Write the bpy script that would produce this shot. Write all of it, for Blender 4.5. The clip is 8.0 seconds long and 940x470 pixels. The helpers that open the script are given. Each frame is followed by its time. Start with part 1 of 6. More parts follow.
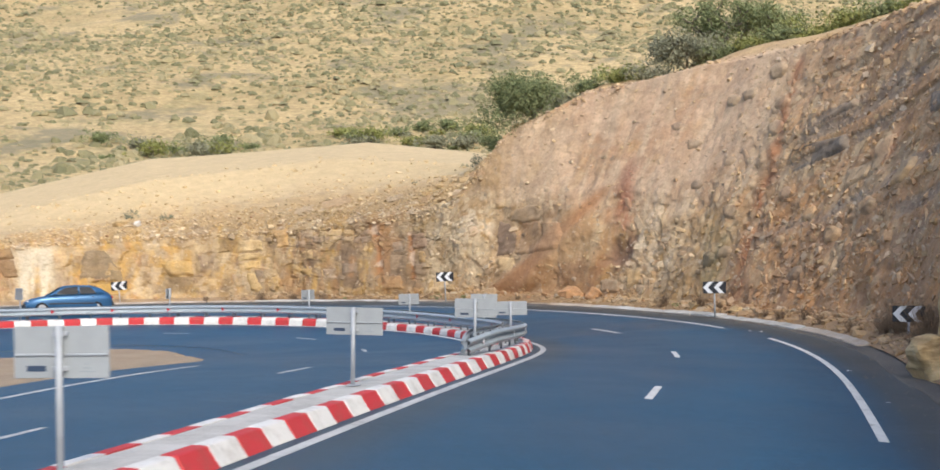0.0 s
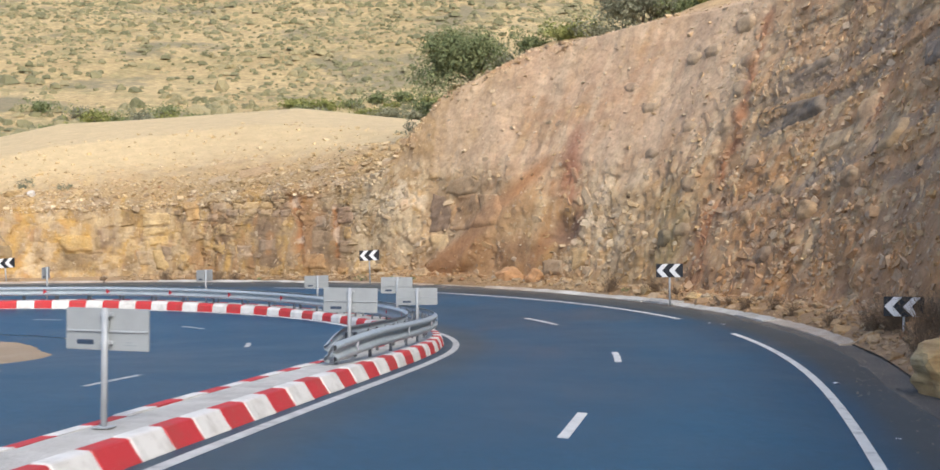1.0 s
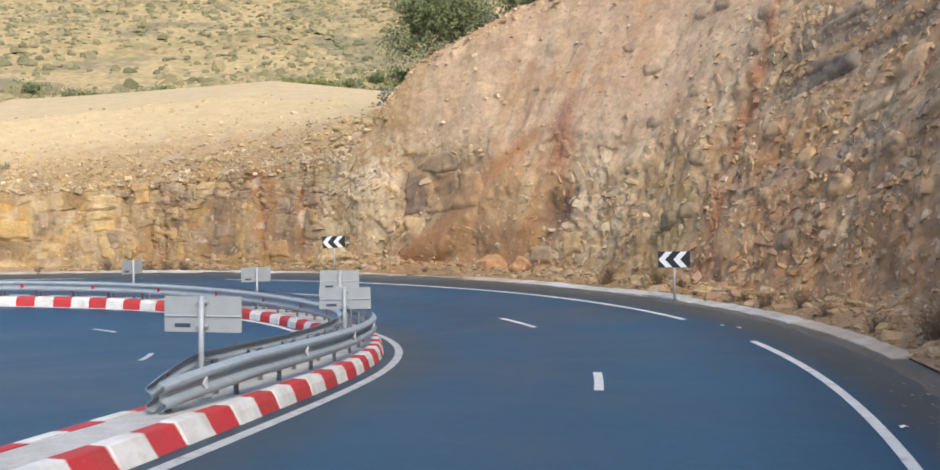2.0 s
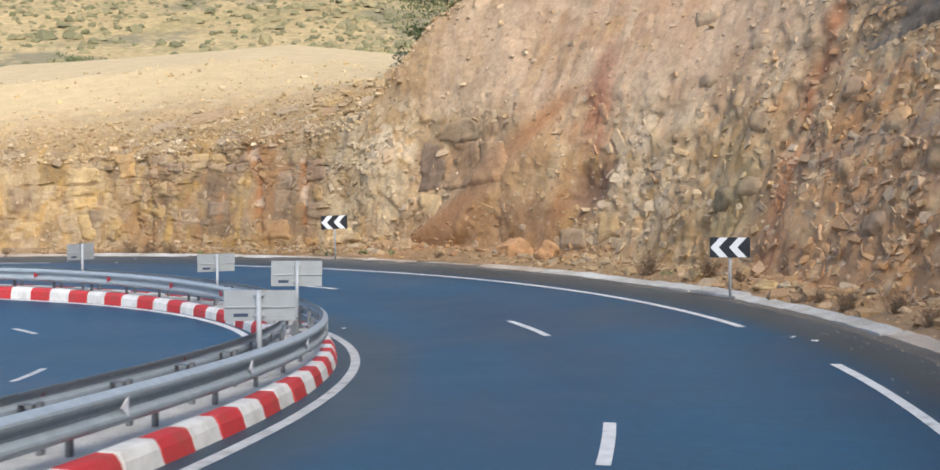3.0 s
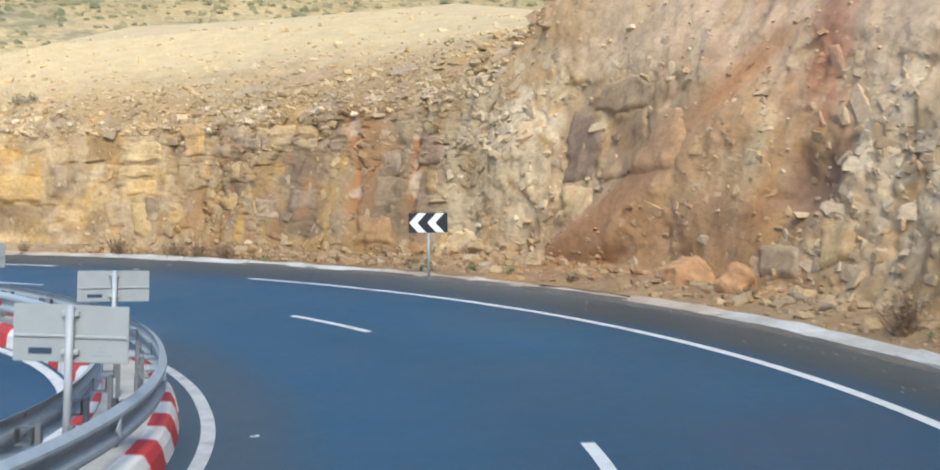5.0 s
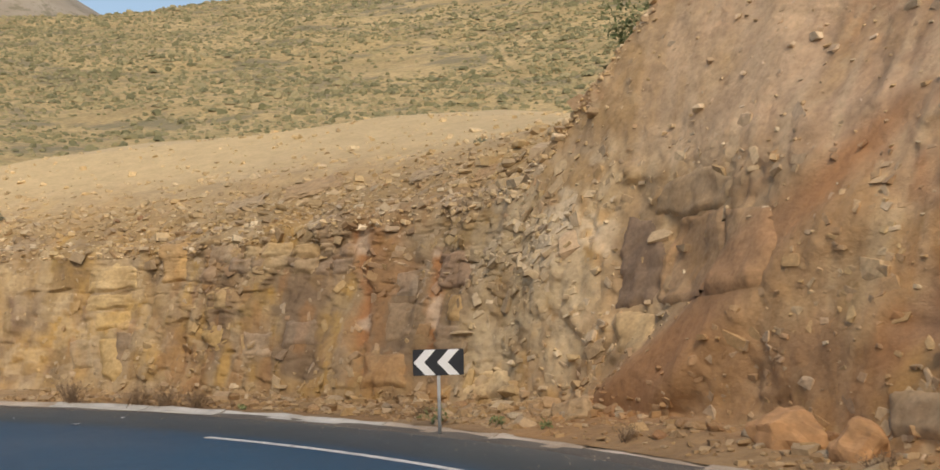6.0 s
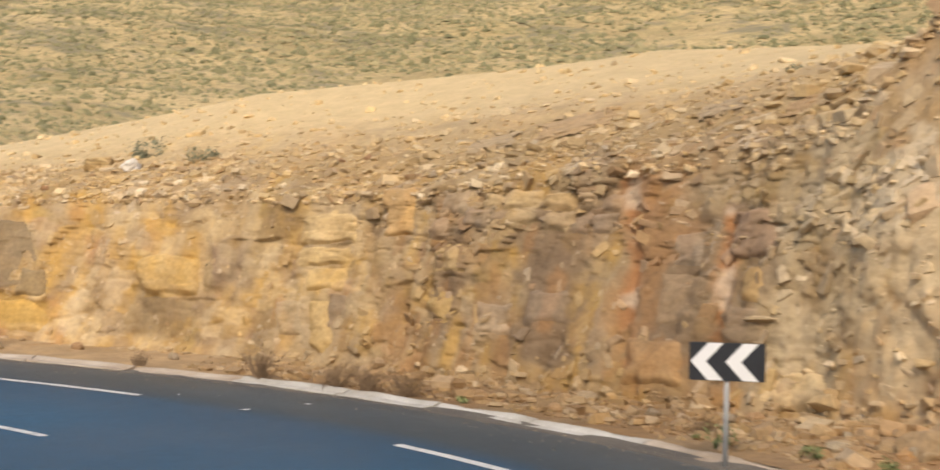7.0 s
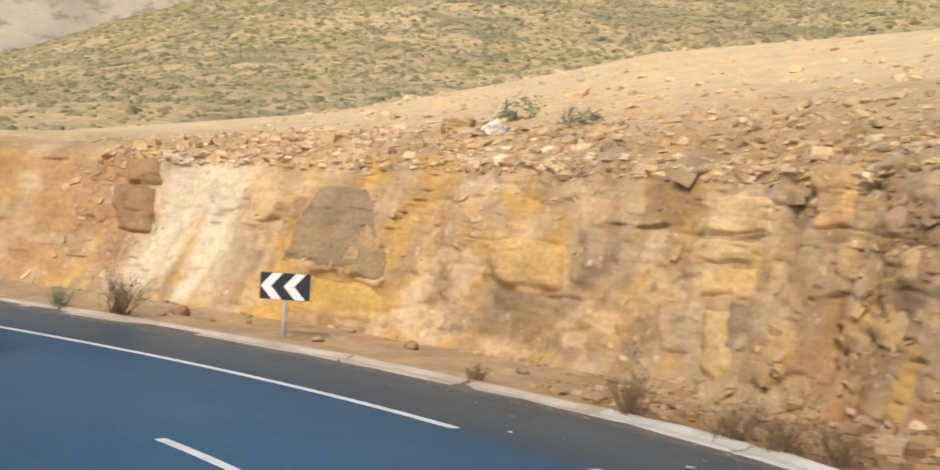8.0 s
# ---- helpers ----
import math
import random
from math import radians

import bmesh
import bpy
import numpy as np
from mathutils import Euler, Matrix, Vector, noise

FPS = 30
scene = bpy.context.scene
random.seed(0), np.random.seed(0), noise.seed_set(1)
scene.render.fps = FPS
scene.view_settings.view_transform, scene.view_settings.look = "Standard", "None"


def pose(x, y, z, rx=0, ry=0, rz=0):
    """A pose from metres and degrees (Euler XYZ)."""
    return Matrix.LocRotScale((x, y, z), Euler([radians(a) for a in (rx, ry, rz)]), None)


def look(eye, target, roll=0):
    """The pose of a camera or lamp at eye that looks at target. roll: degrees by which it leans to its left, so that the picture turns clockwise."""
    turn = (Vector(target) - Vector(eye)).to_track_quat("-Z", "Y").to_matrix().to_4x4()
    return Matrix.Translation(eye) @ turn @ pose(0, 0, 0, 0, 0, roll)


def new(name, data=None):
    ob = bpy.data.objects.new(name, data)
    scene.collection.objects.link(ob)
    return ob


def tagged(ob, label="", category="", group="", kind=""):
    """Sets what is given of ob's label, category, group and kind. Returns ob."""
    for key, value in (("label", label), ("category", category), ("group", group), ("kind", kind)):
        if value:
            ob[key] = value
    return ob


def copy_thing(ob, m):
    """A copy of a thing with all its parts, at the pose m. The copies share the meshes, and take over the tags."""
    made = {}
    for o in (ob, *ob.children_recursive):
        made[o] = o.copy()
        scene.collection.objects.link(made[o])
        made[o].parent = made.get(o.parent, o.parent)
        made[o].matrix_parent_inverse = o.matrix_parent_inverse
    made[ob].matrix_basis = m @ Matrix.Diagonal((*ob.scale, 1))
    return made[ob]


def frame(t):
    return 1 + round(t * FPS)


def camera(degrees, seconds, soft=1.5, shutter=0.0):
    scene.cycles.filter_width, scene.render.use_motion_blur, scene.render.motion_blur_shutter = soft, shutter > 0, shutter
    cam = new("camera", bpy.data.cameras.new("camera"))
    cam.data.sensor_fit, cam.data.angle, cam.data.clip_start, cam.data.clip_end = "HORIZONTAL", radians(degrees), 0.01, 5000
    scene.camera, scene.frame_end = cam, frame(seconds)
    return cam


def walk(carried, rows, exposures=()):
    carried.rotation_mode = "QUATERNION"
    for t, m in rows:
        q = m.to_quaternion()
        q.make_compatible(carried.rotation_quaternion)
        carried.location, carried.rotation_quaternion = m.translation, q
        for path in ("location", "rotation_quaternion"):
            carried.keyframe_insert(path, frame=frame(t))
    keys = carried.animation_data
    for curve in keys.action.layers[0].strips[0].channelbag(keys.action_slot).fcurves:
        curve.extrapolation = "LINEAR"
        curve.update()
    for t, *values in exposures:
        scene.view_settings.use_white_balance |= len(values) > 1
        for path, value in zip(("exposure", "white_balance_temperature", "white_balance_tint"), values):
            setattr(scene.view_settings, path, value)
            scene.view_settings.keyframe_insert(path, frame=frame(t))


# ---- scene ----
cam = camera(38.0, 8.0, soft=1.55, shutter=0.25)
PATH = [
    (0, (10.19, -12.829, 2.821), (9.508, -10.949, 2.846), -0.3),
    (0.5, (9.616, -8.731, 2.778), (8.975, -6.836, 2.776), 0.2),
    (1, (9.068, -5.034, 2.783), (8.437, -3.136, 2.774), 0.1),
    (1.5, (8.485, -1.287, 2.788), (7.859, 0.612, 2.769), 0.0),
    (3, (6.588, 10.315, 2.682), (5.862, 12.178, 2.616), 0.0),
    (3.5, (5.775, 14.014, 2.686), (5.036, 15.871, 2.608), 0.9),
    (4, (4.945, 17.999, 2.574), (4.198, 19.852, 2.487), 1.2),
    (4.5, (3.991, 22.044, 2.427), (3.068, 23.817, 2.34), 1.4),
    (5, (2.856, 25.685, 2.4), (1.806, 27.385, 2.332), 1.6),
    (5.2, (2.281, 27.137, 2.282), (1.188, 28.811, 2.335), 1.5),
    (6.3, (-1.588, 34.553, 2.429), (-2.757, 36.171, 2.557), 0.3),
    (6.5, (-2.481, 35.856, 2.371), (-3.722, 37.421, 2.48), 0.3),
    (7, (-4.896, 38.7, 2.397), (-6.354, 40.068, 2.458), 3.8),
    (7.5, (-7.639, 41.176, 2.41), (-9.29, 42.305, 2.442), 6.5),
    (8, (-10.568, 43.013, 2.424), (-12.358, 43.905, 2.42), 7.2),
]
walk(cam, [(t, look(eye, target, roll)) for t, eye, target, roll in PATH],
     [(0.0, 0.66, 6080, 9), (4.0, 0.7, 5800, 6), (5.0, 0.75, 5650, 3), (5.2, 0.75, 5800, 5), (6.3, -0.12, 7100, 10), (6.6, -0.07, 7100, 10), (7.1, 0.52, 7000, 10), (7.5, 0.53, 6550, 8), (8.0, 0.52, 6700, 8)])

# ---- world and sun ----
SUN_TO = Vector((0.47, -0.585, 0.65)).normalized()
world = bpy.data.worlds.new("sky")
scene.world = world
world.use_nodes = True
wn, wl = world.node_tree.nodes, world.node_tree.links
wn.clear()
sky = wn.new("ShaderNodeTexSky")
sky.sky_type, sky.sun_disc = "NISHITA", False
sky.sun_elevation = math.asin(SUN_TO.z)
sky.sun_rotation = math.atan2(SUN_TO.x, SUN_TO.y)
sky.air_density, sky.dust_density, sky.ozone_density = 1.0, 2.5, 1.0
bg = wn.new("ShaderNodeBackground")
bg.inputs["Strength"].default_value = 0.15
wo = wn.new("ShaderNodeOutputWorld")
wl.new(sky.outputs[0], bg.inputs[0])
wl.new(bg.outputs[0], wo.inputs[0])
sun = new("sun", bpy.data.lights.new("sun", "SUN"))
sun.data.energy, sun.data.angle, sun.data.color = 1.36, radians(12.0), (1.0, 0.88, 0.70)
sun.matrix_world = look((60, -20, 60), Vector((60, -20, 60)) - SUN_TO)

# ---- numeric noise ----
def lattice(ix, iy, iz, seed):
    """Random numbers from 0 to 1 for whole-number places."""
    h = (ix.astype(np.int64) * 374761393 + iy.astype(np.int64) * 668265263 + iz.astype(np.int64) * 2147483647 + seed * 974711) & 0xFFFFFFFF
    h = ((h ^ (h >> 13)) * 1274126177) & 0xFFFFFFFF
    h = ((h ^ (h >> 16)) * 2246822519) & 0xFFFFFFFF
    return ((h ^ (h >> 15)) & 0xFFFFFF) / float(0x1000000)


def smooth_noise(x, y, z, seed=0):
    """Value noise from -1 to 1."""
    x, y, z = np.broadcast_arrays(np.asarray(x, float), np.asarray(y, float), np.asarray(z, float))
    fx, fy, fz = np.floor(x), np.floor(y), np.floor(z)
    tx, ty, tz = x - fx, y - fy, z - fz
    tx, ty, tz = (t * t * (3 - 2 * t) for t in (tx, ty, tz))
    out = 0.0
    for dx in (0, 1):
        for dy in (0, 1):
            for dz in (0, 1):
                w = (tx if dx else 1 - tx) * (ty if dy else 1 - ty) * (tz if dz else 1 - tz)
                out = out + w * lattice(fx + dx, fy + dy, fz + dz, seed)
    return out * 2 - 1


def fbm(x, y, z, octaves=4, seed=0, gain=0.5):
    total, amp, norm = 0.0, 1.0, 0.0
    for o in range(octaves):
        f = 2.03 ** o
        total = total + amp * smooth_noise(x * f + 17.1 * o, y * f - 9.7 * o, z * f + 4.3 * o, seed + o)
        norm += amp
        amp *= gain
    return total / norm


def cells(x, y, seed=0):
    """Cellular pattern in a plane: nearest and second distances, and three random numbers and the local place within the nearest cell."""
    fx, fy = np.floor(x), np.floor(y)
    d1, d2 = np.full(x.shape, 9.0), np.full(x.shape, 9.0)
    cx, cy = np.zeros(x.shape), np.zeros(x.shape)
    px, py = np.zeros(x.shape), np.zeros(x.shape)
    zero = np.zeros(x.shape)
    for dx in (-1, 0, 1):
        for dy in (-1, 0, 1):
            gx, gy = fx + dx, fy + dy
            ox = gx + 0.08 + 0.84 * lattice(gx, gy, zero, seed)
            oy = gy + 0.08 + 0.84 * lattice(gx, gy, zero, seed + 11)
            d = np.maximum(np.abs(x - ox), np.abs(y - oy)) * 0.55 + np.hypot(x - ox, y - oy) * 0.45
            near = d < d1
            d2 = np.where(near, d1, np.minimum(d2, d))
            d1 = np.where(near, d, d1)
            cx, cy = np.where(near, gx, cx), np.where(near, gy, cy)
            px, py = np.where(near, x - ox, px), np.where(near, y - oy, py)
    return d1, d2, [lattice(cx, cy, zero, seed + k) for k in (21, 22, 23)], px, py


def ramp(x, a, b):
    t = np.clip((x - a) / (b - a), 0, 1)
    return t * t * (3 - 2 * t)


# ---- the road's line: knots of x, y, height of its middle and crossfall ----
KNOTS = [
    (12.2, -40, 0.12, -0.10), (8.35, -15, 0.12, -0.10), (6.2, 0, 0.10, -0.09), (4.35, 14.3, 0.09, -0.065),
    (2.45, 25.3, -0.03, -0.01), (-1.6, 35.8, -0.18, 0.05), (-7.1, 42.4, -0.15, 0.06), (-12.5, 45.6, -0.10, 0.06),
    (-18.4, 47.0, -0.08, 0.055), (-24.6, 46.8, -0.15, 0.045), (-29.8, 44.2, -0.20, 0.04), (-34.5, 38.5, -0.20, 0.04),
    (-37, 30, -0.20, 0.04), (-37.5, 18, -0.20, 0.03), (-36, 0, -0.20, 0), (-33, -25, -0.20, 0),
]
STEP = 0.25


def alignment():
    k, out = np.array(KNOTS), []
    n = len(k)
    k = np.vstack([2 * k[0] - k[1], k, 2 * k[-1] - k[-2]])
    for i in range(1, n):
        a, b, c, d = k[i - 1:i + 3]
        for t in np.linspace(0, 1, 40, endpoint=False):
            out.append(0.5 * (2 * b + (c - a) * t + (2 * a - 5 * b + 4 * c - d) * t * t + (3 * b - a - 3 * c + d) * t ** 3))
    out = np.array(out + [k[n]])
    far = np.r_[0, np.cumsum(np.linalg.norm(np.diff(out[:, :2], axis=0), axis=1))]
    s = np.arange(0, far[-1], STEP)
    p = np.stack([np.interp(s, far, out[:, c]) for c in range(4)], 1)
    m = int(5 / STEP)
    w = np.exp(-0.5 * (np.arange(-2 * m, 2 * m + 1) / m) ** 2)
    w /= w.sum()
    pad = np.vstack([2 * p[0] - p[1:2 * m + 1][::-1], p, 2 * p[-1] - p[-2 * m - 1:-1][::-1]])
    p = np.stack([np.convolve(pad[:, c], w, "valid") for c in range(4)], 1)
    t = np.gradient(p[:, :2], STEP, axis=0)
    t /= np.linalg.norm(t, axis=1)[:, None]
    return s, p, t


ROAD_S, ROAD_P, ROAD_T = alignment()


def along(s):
    """x, y, height, crossfall and the two parts of the heading at s metres along the road."""
    s = np.asarray(s, float)
    return [np.interp(s, ROAD_S, c) for c in (*ROAD_P.T, *ROAD_T.T)]


def surface(s, u):
    """Height of the carriageways: the outer one tilts with the bend, the inner one lies by itself beyond the median."""
    _, _, z, b, _, _ = along(s)
    turn_in = ramp(np.asarray(s, float), 52, 82)
    inner = 0.10 - 0.48 * turn_in + 0.05 * turn_in * (u + 5.0)
    return np.where(u < -4.4, inner, z + b * u)


def place(s, u, z=None):
    """World coordinates of a spot u metres outward of the road's middle; z counts from the world's zero, or lies on the road."""
    x, y, _, _, tx, ty = along(s)
    if z is None:
        z = surface(s, u)
    return np.stack(np.broadcast_arrays(x + u * ty, y - u * tx, z), -1)


def heading(s):
    _, _, _, _, tx, ty = along(s)
    return math.atan2(float(ty), float(tx))


# ---- building helpers ----
def mesh_of(name, verts, faces, smooth=False):
    me = bpy.data.meshes.new(name)
    me.from_pydata([tuple(v) for v in verts], [], [tuple(f) for f in faces])
    me.update()
    if smooth:
        me.polygons.foreach_set("use_smooth", [True] * len(me.polygons))
    return me


def grid_mesh(name, pts, smooth=True):
    """A sheet from an array of places, rows by columns."""
    r, c = pts.shape[:2]
    i = np.arange(r * c).reshape(r, c)
    quads = np.stack([i[:-1, :-1], i[1:, :-1], i[1:, 1:], i[:-1, 1:]], -1).reshape(-1, 4)
    me = bpy.data.meshes.new(name)
    me.vertices.add(r * c)
    me.vertices.foreach_set("co", pts.reshape(-1).astype(np.float32))
    me.loops.add(quads.size)
    me.polygons.add(len(quads))
    me.loops.foreach_set("vertex_index", quads.reshape(-1).astype(np.int32))
    me.polygons.foreach_set("loop_start", np.arange(0, quads.size, 4, dtype=np.int32))
    me.polygons.foreach_set("use_smooth", np.full(len(quads), smooth))
    me.update(calc_edges=True)
    return me


def colour_layer(me, name, values):
    layer = me.attributes.new(name, "FLOAT_COLOR", "POINT")
    rgba = np.ones((len(me.vertices), 4), np.float32)
    rgba[:, :3] = values
    layer.data.foreach_set("color", rgba.reshape(-1))


def thing(name, data, material, label="", category="", group="", kind=""):
    ob = new(name, data)
    if material is not None and data is not None:
        data.materials.append(material)
    return tagged(ob, label, category, group, kind)


def part(name, data, material, parent, label=""):
    """One mesh object under a thing or a part. data: a mesh, or a bmesh that is used up."""
    if isinstance(data, bmesh.types.BMesh):
        me = bpy.data.meshes.new(name)
        data.to_mesh(me)
        data.free()
        data = me
    if material is not None and not data.materials:
        data.materials.append(material)
    ob = new(name, data)
    ob.parent = parent
    return tagged(ob, label)


def box_bm(sx, sy, sz, at=(0, 0, 0), bevel=0.0, segments=1):
    bm = bmesh.new()
    bmesh.ops.create_cube(bm, size=1.0, matrix=Matrix.Translation(at) @ Matrix.Diagonal((sx, sy, sz, 1)))
    if bevel:
        bmesh.ops.bevel(bm, geom=bm.edges[:], offset=bevel, segments=segments, affect="EDGES")
    return bm


def rod_bm(r, length, at=(0, 0, 0), sides=12, axis="z"):
    bm = bmesh.new()
    turn = {"z": Matrix(), "x": Matrix.Rotation(radians(90), 4, "Y"), "y": Matrix.Rotation(radians(90), 4, "X")}[axis]
    bmesh.ops.create_cone(bm, cap_ends=True, segments=sides, radius1=r, radius2=r, depth=length, matrix=Matrix.Translation(at) @ turn)
    for f in bm.faces:
        f.smooth = len(f.verts) == 4
    return bm


def plate_bm(outline, thick, axis_y=0.0):
    """A flat plate in the xz plane with an outline of (x, z), thick along y."""
    bm = bmesh.new()
    front = [bm.verts.new((x, axis_y - thick / 2, z)) for x, z in outline]
    back = [bm.verts.new((x, axis_y + thick / 2, z)) for x, z in outline]
    bm.faces.new(front)
    bm.faces.new(back[::-1])
    n = len(outline)
    for i in range(n):
        bm.faces.new((front[i], back[i], back[(i + 1) % n], front[(i + 1) % n]))
    bmesh.ops.recalc_face_normals(bm, faces=bm.faces[:])
    return bm


# ---- materials ----
class Nodes:
    """A small hand for node materials."""

    def __init__(self, name):
        self.m = bpy.data.materials.new(name)
        self.m.use_nodes = True
        self.t = self.m.node_tree
        self.bsdf = self.t.nodes["Principled BSDF"]
        self.coord = self.t.nodes.new("ShaderNodeTexCoord")

    def put(self, kind, **values):
        n = self.t.nodes.new(kind)
        for k, v in values.items():
            n.inputs[k.replace("_", " ")].default_value = v
        return n

    def link(self, a, b):
        self.t.links.new(a, b)

    def noise(self, scale, detail=4.0, rough=0.55, source="Object", stretch=None):
        n = self.put("ShaderNodeTexNoise", Scale=scale, Detail=detail, Roughness=rough)
        vec = self.coord.outputs[source]
        if stretch:
            mp = self.put("ShaderNodeMapping")
            mp.inputs["Scale"].default_value = stretch
            self.link(vec, mp.inputs["Vector"])
            vec = mp.outputs[0]
        self.link(vec, n.inputs["Vector"])
        return n.outputs["Fac"]

    def ramp(self, fac, *stops):
        r = self.t.nodes.new("ShaderNodeValToRGB")
        while len(r.color_ramp.elements) < len(stops):
            r.color_ramp.elements.new(0.5)
        for e, (p, c) in zip(r.color_ramp.elements, stops):
            e.position, e.color = p, (*c, 1) if len(c) == 3 else c
        self.link(fac, r.inputs[0])
        return r.outputs[0]

    def mix(self, fac, a, b, how="MIX"):
        n = self.t.nodes.new("ShaderNodeMix")
        n.data_type, n.blend_type = "RGBA", how
        for src, i in ((fac, 0), (a, 6), (b, 7)):
            if isinstance(src, (int, float)):
                n.inputs[i].default_value = src
            elif isinstance(src, tuple):
                n.inputs[i].default_value = (*src, 1)
            else:
                self.link(src, n.inputs[i])
        return n.outputs[2]

    def random(self):
        return self.t.nodes.new("ShaderNodeObjectInfo").outputs["Random"]

    def island(self):
        return self.t.nodes.new("ShaderNodeNewGeometry").outputs["Random Per Island"]

    def layer(self, name):
        n = self.t.nodes.new("ShaderNodeAttribute")
        n.attribute_name = name
        return n.outputs["Color"]

    def bump(self, height, strength=0.4, distance=0.02, after=None):
        b = self.put("ShaderNodeBump", Strength=strength, Distance=distance)
        self.link(height, b.inputs["Height"])
        if after is not None:
            self.link(after, b.inputs["Normal"])
        self.link(b.outputs[0], self.bsdf.inputs["Normal"])
        return b.outputs[0]

    def done(self, colour=None, rough=0.8, metal=0.0):
        if colour is not None:
            if isinstance(colour, tuple):
                self.bsdf.inputs["Base Color"].default_value = (*colour, 1)
            else:
                self.link(colour, self.bsdf.inputs["Base Color"])
        if isinstance(rough, (int, float)):
            self.bsdf.inputs["Roughness"].default_value = rough
        else:
            self.link(rough, self.bsdf.inputs["Roughness"])
        self.bsdf.inputs["Metallic"].default_value = metal
        return self.m


def mat_rock():
    n = Nodes("cut rock")
    base = n.layer("stone")
    fine = n.noise(7.0, 5.0, 0.6)
    mid = n.noise(1.3, 5.0, 0.6)
    c = n.mix(1.0, base, n.ramp(fine, (0.28, (0.80, 0.78, 0.76)), (0.5, (1.0, 1.0, 1.0)), (0.74, (1.14, 1.13, 1.10))), "MULTIPLY")
    c = n.mix(1.0, c, n.ramp(mid, (0.3, (0.82, 0.79, 0.75)), (0.7, (1.16, 1.14, 1.10))), "MULTIPLY")
    relief = n.layer("relief")
    c = n.mix(relief, n.mix(0.25, base, c), c)
    b = n.bump(n.mix(relief, (0.5, 0.5, 0.5), n.noise(3.2, 7.0, 0.65)), 0.5, 0.12)
    n.bump(n.noise(16.0, 5.0, 0.6), 0.35, 0.03, b)
    return n.done(c, 0.92)


def mat_set_stone():
    """Stones set in the face: each with the tone stored in its mesh, chipped and dusty."""
    n = Nodes("set stone")
    c = n.mix(1.0, n.layer("stone"), n.ramp(n.noise(11.0, 5.0, 0.6), (0.28, (0.78, 0.76, 0.73)), (0.7, (1.16, 1.14, 1.11))), "MULTIPLY")
    n.bump(n.noise(9.0, 6.0, 0.65), 0.45, 0.05)
    return n.done(c, 0.9)


def mat_loose_rock():
    n = Nodes("loose stone")
    tone = n.ramp(n.random(), (0.0, (0.36, 0.20, 0.10)), (0.3, (0.42, 0.29, 0.16)), (0.6, (0.47, 0.36, 0.22)), (0.85, (0.33, 0.27, 0.20)), (1.0, (0.50, 0.42, 0.30)))
    c = n.mix(1.0, tone, n.ramp(n.noise(6.0, 6.0, 0.65), (0.25, (0.6, 0.58, 0.55)), (0.75, (1.25, 1.2, 1.15))), "MULTIPLY")
    n.bump(n.noise(18.0, 7.0, 0.7), 0.8, 0.04)
    return n.done(c, 0.9)


def mat_asphalt():
    n = Nodes("asphalt")
    big = n.noise(0.22, 4.0, 0.55)
    # blue of the reflected sky is mixed into the base colour
    c = n.ramp(big, (0.3, (0.0105, 0.053, 0.102)), (0.7, (0.018, 0.075, 0.136)))
    c = n.mix(1.0, c, n.ramp(n.noise(160.0, 3.0, 0.6), (0.3, (0.72, 0.72, 0.72)), (0.7, (1.3, 1.3, 1.3))), "MULTIPLY")
    c = n.mix(1.0, c, n.ramp(n.noise(5.0, 7.0, 0.7), (0.32, (0.80, 0.80, 0.80)), (0.68, (1.18, 1.18, 1.18))), "MULTIPLY")
    c = n.mix(1.0, c, n.layer("wear"), "MULTIPLY")
    n.bump(n.noise(120.0, 4.0, 0.6), 0.5, 0.006)
    n.bsdf.inputs["Specular IOR Level"].default_value = 0.35
    return n.done(c, n.ramp(big, (0.3, (0.42,) * 3), (0.7, (0.55,) * 3)))


def mat_line(name, lo, hi):
    n = Nodes(name)
    c = n.ramp(n.noise(3.5, 6.0, 0.65), (0.28, (lo * 0.5,) * 3), (0.42, (lo, lo, lo * 0.97)), (0.7, (hi, hi, hi * 0.97)))
    c = n.mix(1.0, c, n.ramp(n.noise(90.0, 3.0, 0.6), (0.3, (0.8, 0.8, 0.8)), (0.6, (1.0, 1.0, 1.0))), "MULTIPLY")
    return n.done(c, 0.6)


def mat_kerb(name, clean, dull):
    n = Nodes(name)
    c = n.ramp(n.noise(2.6, 6.0, 0.65), (0.3, dull), (0.55, clean))
    c = n.mix(n.ramp(n.noise(22.0, 5.0, 0.7), (0.62, (0, 0, 0)), (0.74, (1, 1, 1))), c, (0.33, 0.31, 0.28))
    n.bump(n.noise(40.0, 5.0, 0.65), 0.4, 0.01)
    return n.done(c, 0.75)


def mat_concrete(name, a, b, scale=1.2):
    n = Nodes(name)
    c = n.ramp(n.noise(scale, 6.0, 0.65), (0.3, a), (0.65, b))
    c = n.mix(1.0, c, n.ramp(n.noise(35.0, 4.0, 0.65), (0.3, (0.75, 0.74, 0.72)), (0.65, (1.1, 1.1, 1.1))), "MULTIPLY")
    n.bump(n.noise(45.0, 5.0, 0.65), 0.6, 0.012)
    return n.done(c, 0.85)


def mat_steel(name, a, b, rough=0.42, metal=0.75):
    n = Nodes(name)
    f = n.noise(7.0, 5.0, 0.6, stretch=(0.4, 1.0, 2.0))
    c = n.ramp(f, (0.3, a), (0.7, b))
    n.bump(n.noise(60.0, 3.0, 0.5), 0.1, 0.002)
    return n.done(c, n.ramp(f, (0.3, (rough - 0.08,) * 3), (0.7, (rough + 0.12,) * 3)), metal)


